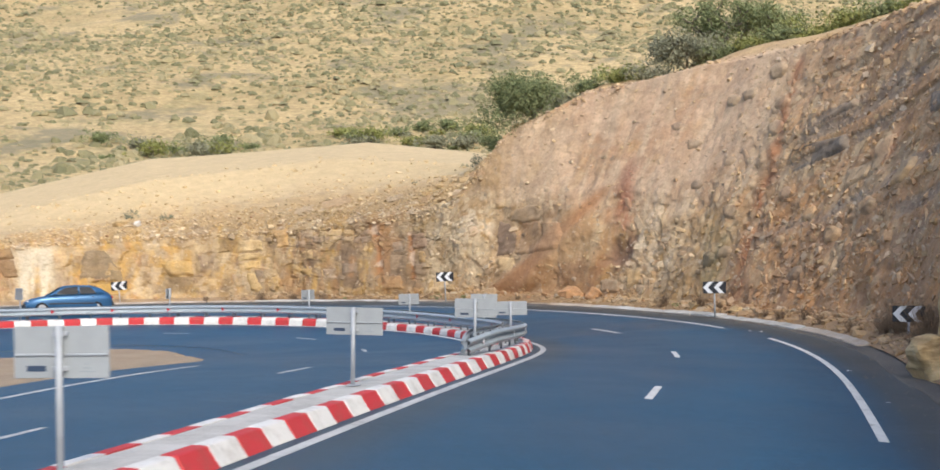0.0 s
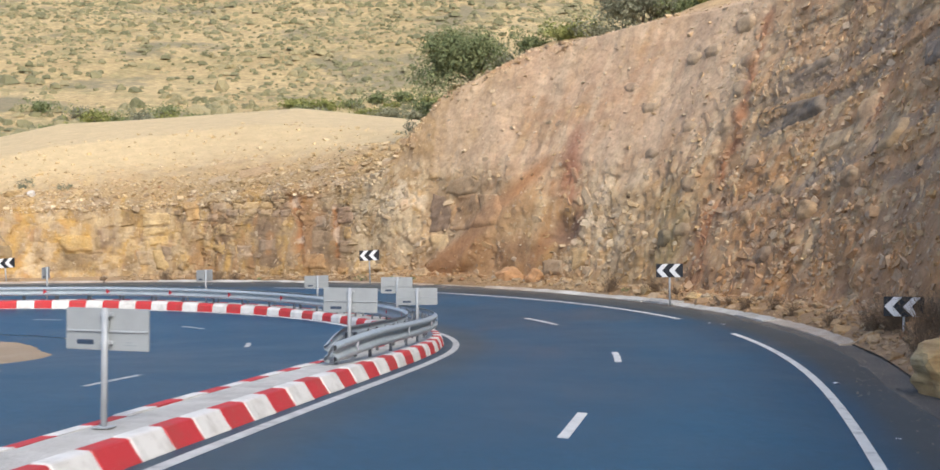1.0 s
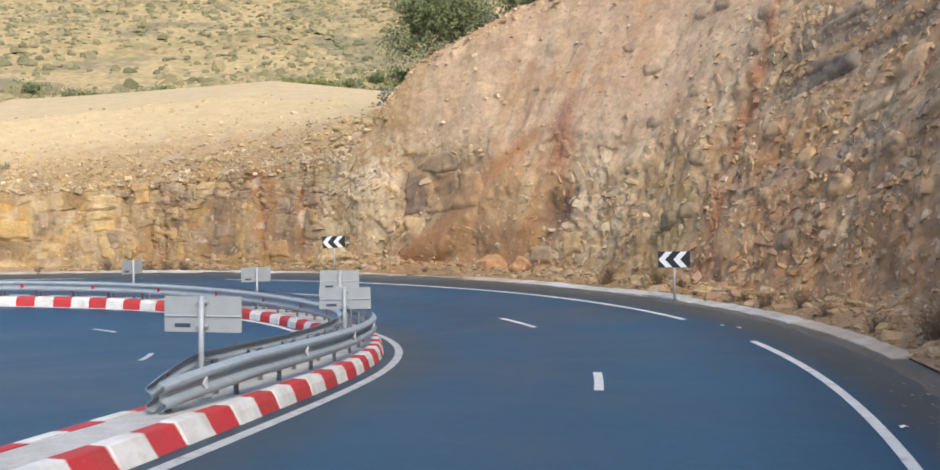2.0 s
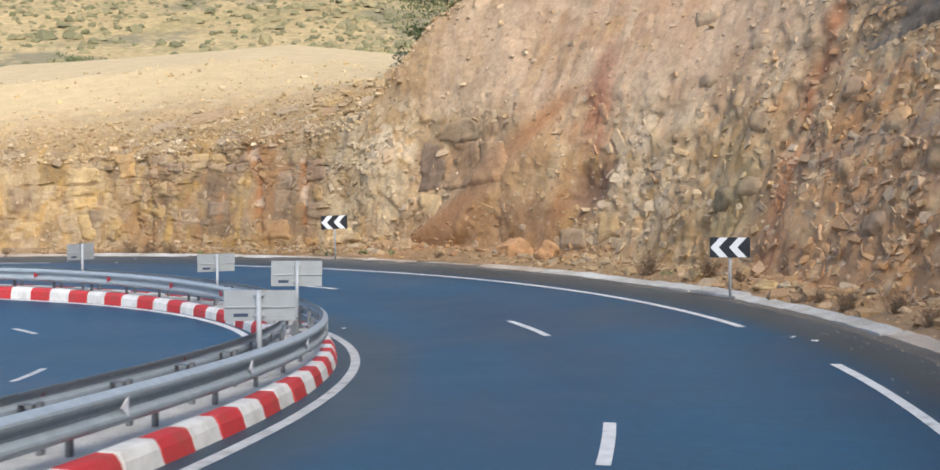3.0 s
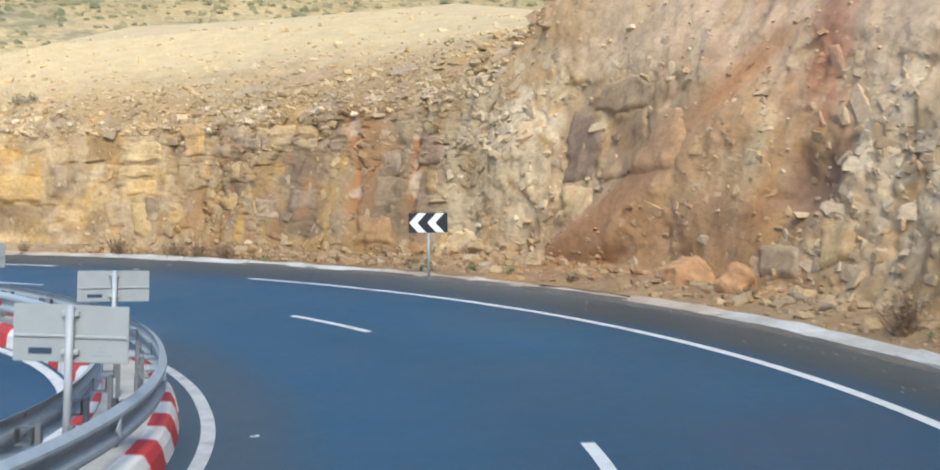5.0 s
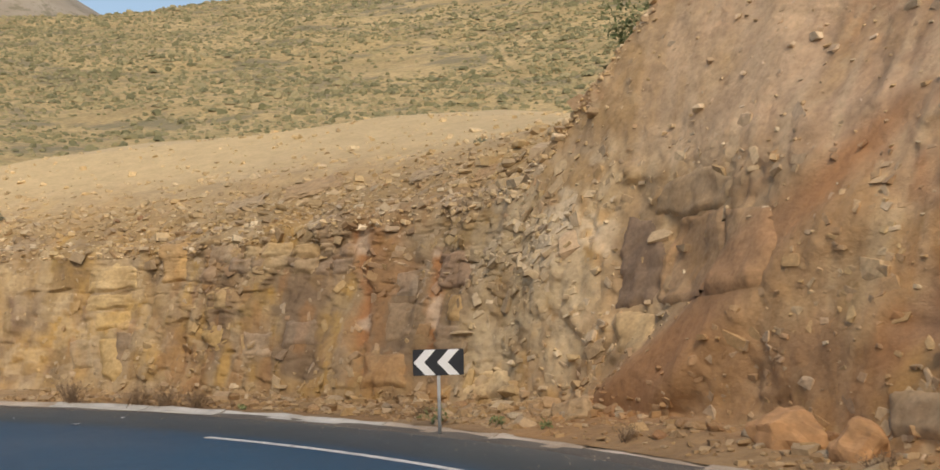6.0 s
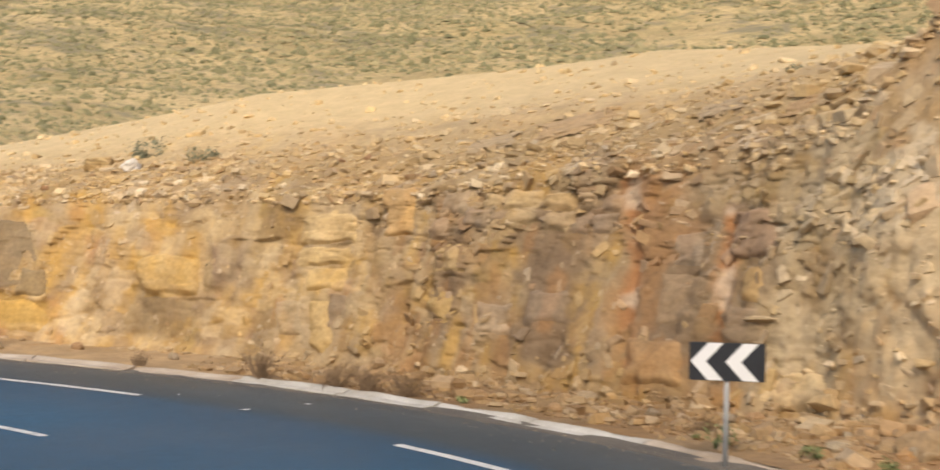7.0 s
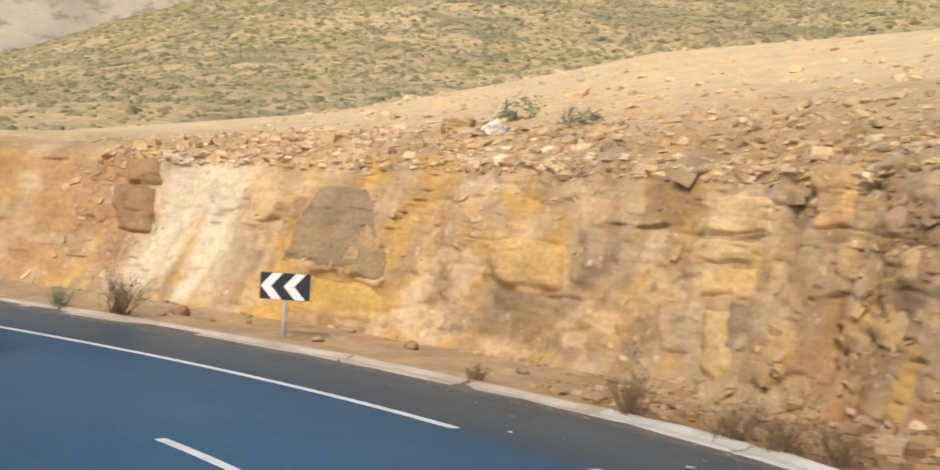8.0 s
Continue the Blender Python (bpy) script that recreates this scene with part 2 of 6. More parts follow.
def mat_plain(name, colour, rough=0.5, metal=0.0, vary=0.12, scale=8.0):
    n = Nodes(name)
    lo, hi = tuple(v * (1 - vary) for v in colour), tuple(min(v * (1 + vary), 1) for v in colour)
    return n.done(n.ramp(n.noise(scale, 5.0, 0.6), (0.3, lo), (0.7, hi)), rough, metal)


def mat_earth(name, dark, light, pebble):
    n = Nodes(name)
    c = n.ramp(n.noise(0.5, 6.0, 0.65), (0.3, dark), (0.68, light))
    c = n.mix(n.ramp(n.noise(26.0, 3.0, 0.6), (0.58, (0, 0, 0)), (0.66, (1, 1, 1))), c, pebble)
    n.bump(n.noise(30.0, 6.0, 0.7), 0.8, 0.03)
    return n.done(c, 0.95)


def mat_leaf(name, a, b):
    n = Nodes(name)
    c = n.ramp(n.island(), (0.0, a), (1.0, b))
    n.bsdf.inputs["Specular IOR Level"].default_value = 0.25
    return n.done(c, 0.75)


def mat_hill():
    n = Nodes("dry hillside")
    c = n.ramp(n.noise(0.02, 9.0, 0.68), (0.32, (0.38, 0.285, 0.135)), (0.5, (0.52, 0.39, 0.195)), (0.68, (0.61, 0.465, 0.25)))
    c = n.mix(n.ramp(n.noise(0.11, 7.0, 0.72), (0.50, (0, 0, 0)), (0.66, (1, 1, 1))), c, (0.33, 0.28, 0.13))
    c = n.mix(1.0, c, n.ramp(n.noise(0.7, 5.0, 0.7), (0.35, (0.74, 0.72, 0.68)), (0.65, (1.16, 1.15, 1.12))), "MULTIPLY")
    # haze put into the colour: far slopes go greyer
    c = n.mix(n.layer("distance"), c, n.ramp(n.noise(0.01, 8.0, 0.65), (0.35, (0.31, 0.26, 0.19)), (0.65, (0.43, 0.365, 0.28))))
    c = n.mix(n.ramp(n.noise(0.035, 5.0, 0.7), (0.52, (0, 0, 0)), (0.60, (0.75, 0.75, 0.75))), c, (0.20, 0.18, 0.11))
    n.bump(n.noise(0.8, 8.0, 0.65), 0.8, 0.6)
    return n.done(c, 0.95)


ROCK = mat_rock()
LOOSE = mat_loose_rock()
SET_STONE = mat_set_stone()
ASPHALT = mat_asphalt()
LINE = mat_line("road paint", 0.62, 0.74)
WORN_LINE = mat_line("worn road paint", 0.46, 0.62)
KERB_RED = mat_kerb("red kerb paint", (0.52, 0.035, 0.04), (0.38, 0.06, 0.05))
KERB_WHITE = mat_kerb("white kerb paint", (0.72, 0.705, 0.67), (0.52, 0.50, 0.46))
INFILL = mat_concrete("pale concrete", (0.38, 0.365, 0.335), (0.58, 0.565, 0.53))
GUTTER = mat_concrete("limewashed concrete", (0.36, 0.33, 0.28), (0.60, 0.585, 0.55), 0.9)
GUTTER_DIRTY = mat_concrete("earth-stained concrete", (0.34, 0.25, 0.17), (0.54, 0.47, 0.39), 0.7)
RAIL = mat_steel("galvanised steel", (0.31, 0.355, 0.385), (0.43, 0.48, 0.51), 0.52, 0.2)
RAIL_POST = mat_steel("weathered dark steel", (0.13, 0.14, 0.15), (0.22, 0.23, 0.24), 0.55, 0.3)
PANEL_BACK = mat_plain("grey sign back", (0.34, 0.36, 0.365), 0.5, 0.1, 0.08, 3.0)
POST = mat_plain("grey painted post", (0.38, 0.40, 0.42), 0.5, 0.1, 0.1, 5.0)
BLACK = mat_plain("black sign sheet", (0.012, 0.014, 0.02), 0.4, 0.0, 0.3, 4.0)
WHITE = mat_plain("white sign sheet", (0.72, 0.73, 0.75), 0.4, 0.0, 0.04, 4.0)
REFLECT = mat_plain("white reflector", (0.80, 0.80, 0.82), 0.35, 0.0, 0.05, 9.0)
HILL = mat_hill()
VERGE = mat_earth("gravel verge", (0.09, 0.083, 0.075), (0.165, 0.145, 0.12), (0.27, 0.24, 0.20))
SAND = mat_earth("tan sand", (0.30, 0.215, 0.135), (0.40, 0.30, 0.195), (0.45, 0.37, 0.27))


# ---- ground and hills ----
def ground_height(x, y):
    """The valley floor with hillsides beyond the bend and lower land all round."""
    dx, dy = x + 10.0, y - 25.0
    r = np.hypot(dx, dy)
    left = np.degrees(np.arctan2(-dx, dy))
    ahead = ramp(left, -125, -60) * (1 - ramp(left, 140, 190))
    ridge = np.radians(np.interp(left, [-20, 15, 31, 41.5, 45.2, 49.6, 56, 62, 66, 69, 73.2, 77.6, 81.7, 90, 105], [17.0, 16.5, 15.0, 13.2, 12.6, 11.85, 11.4, 11.2, 10.4, 9.6, 8.4, 6.5, 4.6, 3.0, 3.0]))
    part_up = np.interp(r, [60, 95, 160, 300, 450, 620], [-0.45, -0.30, 0.16, 0.55, 0.83, 1.0])
    part_up = part_up + 0.26 * ramp(left, 54, 64) * (1 - ramp(r, 100, 320))
    z = 2.4 + np.minimum(r, 620) * np.tan(ridge * part_up)
    z = z - 12.0 * ramp(r, 640, 900)
    far_off = np.radians(np.interp(left, [48, 50, 52.5, 56.5, 70, 90], [10.0, 11.9, 13.2, 13.9, 13.0, 12.0]))
    z = np.where(left > 48, np.maximum(z, r * np.tan(far_off) * ramp(r, 1300, 2100)), z)
    back = np.interp(r, [60, 120, 600, 4500], [-6, -7, 12, 60])
    z = ahead * z + (1 - ahead) * back
    z = np.where(r < 60, -2.0 - 4.0 * ramp(r, 40, 60), z)
    rough = ramp(r, 90, 260)
    return z + rough * (7.0 * fbm(x / 130.0, y / 130.0, 0 * x, 4, 5) * ramp(r, 150, 500) * (1 - ramp(r, 420, 600)) + 1.4 * fbm(x / 22.0, y / 22.0, 0 * x, 3, 9))


def build_ground():
    a = np.radians(np.r_[np.arange(0, 30, 1.5), np.arange(30, 250, 3.0), np.arange(250, 360.01, 0.4)])
    r = np.r_[np.linspace(0.5, 60, 20), np.geomspace(62, 1300, 230), np.geomspace(1330, 4500, 24)]
    rr, aa = np.meshgrid(r, a)
    x, y = -10 + rr * np.sin(aa), 25 + rr * np.cos(aa)
    pts = np.stack([x, y, ground_height(x, y)], -1)[::-1]
    me = grid_mesh("ground", pts)
    # how much painted haze each spot gets, from 900 m outward
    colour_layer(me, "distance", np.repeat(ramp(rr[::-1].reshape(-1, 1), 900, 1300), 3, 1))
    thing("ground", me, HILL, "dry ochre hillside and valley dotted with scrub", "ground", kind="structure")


build_ground()

# ---- rock cut: knots along the road of the slope's profile, as pairs of outward distance and height ----
CUT = [
    (30, (6.2, -0.2), (7.2, 0.4), (8.4, 6), (10.5, 12), (13, 15), (18, 17), (30, 20), (60, 24), (95, 4)),
    (68, (6.5, 0.0), (7.6, 0.5), (9.8, 6), (12.4, 12.3), (14, 13.4), (18, 15), (30, 18), (60, 22), (95, 4)),
    (80, (6.3, 0.15), (7.4, 0.5), (10.4, 6), (12.9, 12.2), (14.5, 13), (20, 14), (30, 15), (60, 18), (95, 2)),
    (88, (6.6, 0.3), (8.2, 0.6), (9.9, 6), (13.0, 11.9), (15, 12.6), (20, 13), (30, 13.5), (60, 14), (95, 0)),
    (93, (6.9, 0.35), (9.0, 0.7), (10.5, 6), (12.9, 11.2), (15, 11.8), (20, 12), (30, 12), (60, 12), (95, -4)),
    (96, (7.1, 0.4), (10.0, 0.7), (11.3, 5), (12.6, 9.2), (15, 10), (20, 10.5), (30, 11), (55, 11.8), (95, -8)),
    (98, (7.2, 0.42), (10.7, 0.48), (11.4, 3), (12.0, 5.4), (14.5, 7.1), (19.4, 8.1), (32, 8.9), (52, 8.7), (95, -8)),
    (104, (7.5, 0.35), (10.1, 0.36), (10.7, 2.5), (11.2, 4.1), (14.8, 6.2), (22, 8.95), (34, 10.95), (52, 11.1), (95, -8)),
    (109, (7.6, 0.28), (10.6, 0.28), (11.3, 2.2), (11.8, 3.8), (14.6, 5.1), (20, 7.35), (34, 9.8), (52, 10.4), (95, -8)),
    (113, (7.2, 0.22), (10.2, 0.24), (11.2, 1.8), (11.8, 3.3), (14, 4.1), (20, 5.2), (34, 6.6), (52, 6.2), (95, -8)),
    (118, (7.0, 0.15), (10.0, 0.25), (11.0, 1.4), (11.6, 2.5), (14, 2.9), (20, 3.4), (34, 3.9), (52, 2.4), (95, -8)),
    (150, (7.0, 0.0), (10.0, 0.3), (11.0, 1.0), (11.6, 1.8), (14, 1.8), (20, 1.6), (34, 0.6), (52, -2), (95, -9)),
]
CUT_S = np.array([k[0] for k in CUT], float)
CUT_U = np.array([[p[0] for p in k[1:]] for k in CUT])
CUT_Z = np.array([[p[1] for p in k[1:]] for k in CUT])


def gutter_line(s):
    """Outward distance of the gutter's near edge."""
    return np.interp(s, [50, 57, 61, 66, 84, 95, 104, 112], [5.9, 5.75, 5.5, 5.75, 5.9, 6.55, 6.98, 6.92])


def cut_profile(s, v):
    """Outward distance and height of the smooth slope; v runs from 0 at the gutter over the knots to 8 far out."""
    i = np.clip(np.floor(v).astype(int), 0, 7)
    f = v - i
    s = np.asarray(s, float)
    us = np.stack([np.interp(s, CUT_S, CUT_U[:, c]) for c in range(9)], 0)
    zs = np.stack([np.interp(s, CUT_S, CUT_Z[:, c]) for c in range(9)], 0)
    us[0] = gutter_line(s) + 0.36
    zs[0] = surface(s, us[0]) + 0.04
    cols = np.arange(s.shape[-1])
    return us[i][:, cols] * (1 - f)[:, None] + us[i + 1][:, cols] * f[:, None], zs[i][:, cols] * (1 - f)[:, None] + zs[i + 1][:, cols] * f[:, None]


def build_cut():
    s = np.r_[np.arange(34, 56, 0.4), np.arange(56, 72, 0.13), np.arange(72, 96, 0.065), np.arange(96, 114, 0.05), np.arange(114, 124, 0.13), np.arange(124, 150, 0.5)]
    v = np.r_[np.linspace(0, 1, 26)[:-1], np.linspace(1, 2, 62)[:-1], np.linspace(2, 3, 72)[:-1], np.linspace(3, 4, 46)[:-1],
              np.linspace(4, 5, 36)[:-1], np.linspace(5, 6, 24)[:-1], np.linspace(6, 7, 20)[:-1], np.linspace(7, 8, 12)]
    u, z = cut_profile(s, v)
    ss, vv = np.broadcast_to(s, u.shape), np.broadcast_to(v[:, None], u.shape)
    face = ramp(vv, 0.8, 1.15) * (1 - ramp(vv, 3.0, 3.6))
    upper = ramp(vv, 2.9, 3.5) * (1 - ramp(vv, 6.8, 7.4))
    o = 0 * z
    # length along the face itself, which is longer than the road's middle in the bend
    foot = place(s, np.interp(s, CUT_S, CUT_U[:, 2]), 0 * s)
    aa = np.broadcast_to(np.r_[0, np.cumsum(np.linalg.norm(np.diff(foot, axis=0), axis=1))], u.shape)
    warp, warp2 = 0.7 * fbm(aa * 0.45, z * 0.45, o, 3, 31), 0.7 * fbm(aa * 0.45, z * 0.45, 9 + o, 3, 33)
    jag, jag2 = 0.16 * fbm(aa * 2.1, z * 2.1, o, 3, 34), 0.16 * fbm(aa * 2.1, z * 2.1, 5 + o, 3, 35)
    left = ramp(ss, 95.5, 99)
    # upright blocks on the low stretch, slanting ones on the high stretch
    d1, d2, rnd, px, py = cells((aa + 0.12 * z + 0.45 * warp + jag) / 0.62, (z + 0.45 * warp2 + jag2) / 0.75, 3)
    e1, e2, rnd2, qx, qy = cells((aa + 0.5 * warp2 + jag) / 0.30, (z + 0.5 * warp + jag2) / (0.26 + 0.24 * left), 8)
    f1, f2, rnd4, fx, fy = cells((0.8 * aa - 0.6 * z + warp + jag) / 1.15, (0.8 * z + 0.6 * aa + warp2 + jag2) / 0.7, 5)
    gap, gap2 = np.clip((d2 - d1) / 0.16, 0, 1), np.clip((e2 - e1) / 0.25, 0, 1)
    edge4 = np.clip((f2 - f1) / 0.22, 0, 1)
    earthy = ramp(fbm(aa / 1.9, z / 1.9, o, 4, 36), -0.08, 0.28)
    bare = ramp(z, 4.8, 6.2) * inside(ss, 84, 97, 1.5)
    earthy = np.maximum(earthy, 0.9 * bare)
    k1, k2, rnd6, kx, ky = cells((aa + 0.15 * z + 0.3 * warp + jag) / 0.7, (z + 0.6 * warp2) / 1.6, 27)
    seam = np.clip((k2 - k1) / 0.12, 0, 1)
    block = left * (1 - 0.55 * earthy) * ((rnd[0] - 0.5) * 0.10 + px * (rnd[1] - 0.5) * 0.16 - 0.05 * (1 - gap) * (rnd[2] > 0.35))
    block = block + left * ((rnd6[0] - 0.5) * 0.14 + kx * (rnd6[1] - 0.5) * 0.20 - 0.06 * (1 - seam) * (np.abs(kx) > np.abs(ky)) * (rnd6[2] > 0.3))
    block = block + (1 - left) * ((rnd4[0] - 0.5) * 0.17 + fx * (rnd4[1] - 0.5) * 0.24 + fy * (rnd4[2] - 0.5) * 0.12) * edge4 * (1 - 0.75 * earthy)
    small = ((rnd2[0] - 0.5) * 0.11 + qx * (rnd2[1] - 0.5) * 0.20 + qy * (rnd2[2] - 0.5) * 0.16 - 0.05 * (1 - gap2) * (rnd2[1] > 0.4)) * (1 - 0.85 * earthy) * (0.62 - 0.07 * left)
    bulge = 0.42 * fbm(aa / 4.0, z / 4.0, o, 3, 41) + (0.09 + 0.07 * left) * fbm(aa / 0.9, z / 2.4, o, 3, 43) * (1 - 0.6 * bare) + 0.05 * fbm(aa / 0.35, z / 0.8, o, 3, 44)
    rub = 0.022 * fbm(aa / 0.3, z / 0.3, u / 0.3, 3, 51)
    bed = np.floor((z + 0.36 * (ss - 81) + 0.2 * warp + 0.3 * jag) / 0.62 + 0.25 * fbm(ss / 3, z / 3, o, 2, 38))
    beds = ramp(83.5 - ss, 0, 2.5) * ramp(z, 2.5, 4.5)
    block = block * (1 - 0.5 * beds) + beds * (lattice(bed, o, o, 55) - 0.5) * 0.15
    sw, zw = ss + (0.35 * warp + jag) * 0.7, z + 0.35 * warp2 - jag
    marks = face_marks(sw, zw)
    crook = ss + 0.35 * jag
    marks["crack"] = np.maximum(np.exp(-((crook - 100.12 - 0.19 * z) / 0.11) ** 2) * inside(z, 1.0, 4.5), np.exp(-((crook - 98.88 - 0.18 * z) / 0.085) ** 2) * inside(z, 1.3, 3.95))
    plain = 1 - np.clip(0.85 * marks["slide"] + 0.25 * marks["hollow"], 0, 0.85)
    out = face * (bulge * (1 - 0.7 * marks["slide"]) + (block + small + rub) * plain)
    out = out - 0.42 * face * marks["hollow"] - 0.12 * face * marks["under"] - 0.10 * face * marks["white"]
    out = out + 0.50 * face * marks["slide"] * ramp(6.0 - z, 0, 4.5) + 0.22 * face * marks["rib"] - 0.12 * face * marks["crack"]
    # the faces of the near stretch are worn: soften their steps
    worn = 0.5 * ramp(ss, 104, 106)
    for axis in (0, 1, 0, 1):
        soft_out = 0.5 * out + 0.25 * (np.roll(out, 1, axis) + np.roll(out, -1, axis))
        out = out + worn * (soft_out - out)
    u = u - out
    z = z + upper * (0.30 * fbm(ss / 3.0, u / 3.0, o, 3, 61) + 0.10 * fbm(aa / 0.6, u / 0.6, o, 3, 62) * (1 - ramp(vv, 3.6, 4.1))) * (1 - 0.8 * ramp(vv, 4.0, 4.6))
    z = z + upper * (small * 1.0 + block * 0.5) * (1 - ramp(vv, 3.4, 3.9))
    low = ramp(vv, 0.05, 0.4) * (1 - ramp(vv, 0.6, 1.2))
    z = z + low * (0.10 * fbm(ss / 0.7, u / 0.7, o, 4, 71) + 0.05 - 0.05 * left)
    pts = place(ss, u, z)
    me = grid_mesh("rock_cut", pts.transpose(1, 0, 2), smooth=True)
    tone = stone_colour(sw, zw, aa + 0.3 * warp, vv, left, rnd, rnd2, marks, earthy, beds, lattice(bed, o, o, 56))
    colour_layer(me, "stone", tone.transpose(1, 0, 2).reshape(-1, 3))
    colour_layer(me, "relief", np.repeat((1 - 0.6 * ramp(vv, 3.9, 4.5)).T.reshape(-1, 1), 3, 1))
    along_s = np.gradient(pts, s, axis=1)
    up_v = np.gradient(pts, axis=0)
    up_v /= np.linalg.norm(up_v, axis=2, keepdims=True) + 1e-9
    global CUT_PTS, CUT_V, CUT_SS, CUT_Z0, CUT_TONE, CUT_ALONG, CUT_UP, CUT_EARTHY, CUT_SLIDE, CUT_AA
    CUT_PTS, CUT_V, CUT_SS, CUT_Z0, CUT_TONE, CUT_ALONG, CUT_UP, CUT_EARTHY, CUT_SLIDE, CUT_AA = pts, vv, ss, pts[..., 2], tone, along_s, up_v, earthy, marks["slide"], aa
    return thing("rock_cut", me, ROCK, "blasted ochre and reddish rock cutting rising to a bare ridge", "rock face", kind="structure")


def inside(x, a, b, soft=0.12):
    return ramp(x, a - soft, a + soft) * (1 - ramp(x, b - soft, b + soft))


def face_marks(s, z):
    """Single forms of the face, by the road's length and the height: each from 0 to 1."""
    m = {}
    ragged = fbm(s / 0.5, z / 0.5, 0 * z, 3, 47)
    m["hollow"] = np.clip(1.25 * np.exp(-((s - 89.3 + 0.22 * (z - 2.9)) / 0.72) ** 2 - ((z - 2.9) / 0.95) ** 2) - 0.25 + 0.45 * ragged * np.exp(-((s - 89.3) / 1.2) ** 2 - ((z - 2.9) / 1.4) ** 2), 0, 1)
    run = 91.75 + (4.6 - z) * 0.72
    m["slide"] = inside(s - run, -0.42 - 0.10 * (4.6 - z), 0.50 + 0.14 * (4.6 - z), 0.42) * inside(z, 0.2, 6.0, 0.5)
    m["rib"] = inside(s - run, -1.35, -0.45, 0.4) * inside(z, 0.8, 4.6, 0.5)
    m["under"] = inside(s, 109.4, 110.7, 0.1) * inside(z, 0.5, 1.2, 0.08)
    m["white"] = inside(s, 111.9, 113.1, 0.25) * inside(z, 0.3, 3.3, 0.3)
    m["streak"] = np.exp(-((s - np.interp(z, [1.3, 4.4, 6.9, 11.6], [82.2, 82.85, 82.95, 83.7])) / np.interp(z, [1, 5, 9], [0.34, 0.36, 0.28])) ** 2) * inside(z, 0.5, 11.5, 0.4)
    return m


def stone_colour(s, z, a, v, left, rnd, rnd2, marks, earthy, beds, hue):
    """Base colour of the stone: bands of ochre, pale, grey and red rock."""
    def blend(a, rgb, w):
        return a * (1 - w[..., None]) + np.array(rgb) * w[..., None]

    o = 0 * z
    n1, n2, n3 = fbm(a / 2.6, z / 2.6, o, 4, 81), fbm(a / 0.9, z / 2.2, o, 4, 82), fbm(a / 5.0, z / 5.0, o, 3, 83)
    n4, drip = fbm(a / 0.6, z / 0.6, o, 3, 84), fbm(a / 0.35, z / 3.0, o, 3, 85)
    n5, n6 = fbm(a / 0.9, z / 0.9, o, 4, 86), fbm(a / 1.2, z / 1.2, 4 + o, 4, 87)
    col = np.ones(s.shape + (3,)) * np.array((0.48, 0.345, 0.195))
    col = blend(col, (0.43, 0.285, 0.175), ramp(88 - s, 0, 8) * 0.85)
    col = blend(col, (0.53, 0.355, 0.145), ramp(s, 102, 109) * 0.85)
    col = blend(col, (0.57, 0.46, 0.32), ramp(n1, 0.02, 0.42) * 0.7)
    col = blend(col, (0.48, 0.275, 0.13), ramp(n3, 0.08, 0.45) * 0.55)
    col = blend(col, (0.52, 0.36, 0.265), inside(s, 84.5, 93.5, 1.4) * ramp(z, 3.6, 6.0) * 0.7)
    col = blend(col, (0.36, 0.275, 0.18), ramp(n2, 0.12, 0.45) * 0.5)
    # blocks of the low stretch, each of its own hue
    lone = left * (z < 4.6) * 1.0
    for lo, hi, rgb, k in ((0.0, 0.16, (0.56, 0.37, 0.12), 0.6), (0.16, 0.34, (0.60, 0.48, 0.30), 0.65), (0.34, 0.48, (0.33, 0.26, 0.19), 0.6), (0.48, 0.58, (0.34, 0.25, 0.21), 0.6), (0.58, 0.68, (0.52, 0.28, 0.13), 0.5), (0.68, 0.80, (0.40, 0.31, 0.14), 0.6)):
        col = blend(col, rgb, lone * (rnd[1] >= lo) * (rnd[1] < hi) * k * ramp(n4 + n5, -0.55, 0.15))
    col = blend(col, (0.56, 0.355, 0.11), ramp(n5, 0.05, 0.35) * (0.25 + 0.4 * left))
    col = blend(col, (0.37, 0.29, 0.215), ramp(n6, 0.08, 0.4) * (0.35 + 0.2 * left))
    col = blend(col, (0.55, 0.32, 0.17), ramp(-n6, 0.18, 0.45) * 0.45)
    n7, n8 = fbm(a / 0.42, z / 1.1, 2 + o, 4, 88), fbm(a / 0.7, z / 0.55, 6 + o, 4, 89)
    col = blend(col, (0.34, 0.245, 0.13), lone * ramp(n7, 0.06, 0.32) * 0.65)
    col = blend(col, (0.60, 0.395, 0.125), lone * ramp(-n7, 0.10, 0.36) * 0.65)
    col = blend(col, (0.66, 0.53, 0.345), lone * ramp(n8, 0.14, 0.36) * 0.6)
    col = blend(col, (0.37, 0.285, 0.215), lone * ramp(-n8, 0.2, 0.42) * 0.5)
    col = blend(col, (0.62, 0.52, 0.38), (rnd2[1] > 0.80) * 0.5 * (1 - 0.5 * earthy))
    col = blend(col, (0.30, 0.225, 0.16), (rnd2[2] > 0.88) * 0.45 * (1 - 0.5 * earthy))
    col = blend(col, (0.59, 0.49, 0.35), ramp(drip, 0.10, 0.45) * (0.45 + 0.2 * (1 - left) * ramp(z, 2.5, 4.5)))
    col = blend(col, (0.34, 0.25, 0.165), ramp(-drip, 0.2, 0.55) * 0.2)
    col = blend(col, (0.60, 0.475, 0.375), ramp(z, 4.6, 6.4) * inside(s, 83.5, 97, 1.8) * ramp(n1 + 0.5 * drip, -0.7, 0.1) * 0.6)
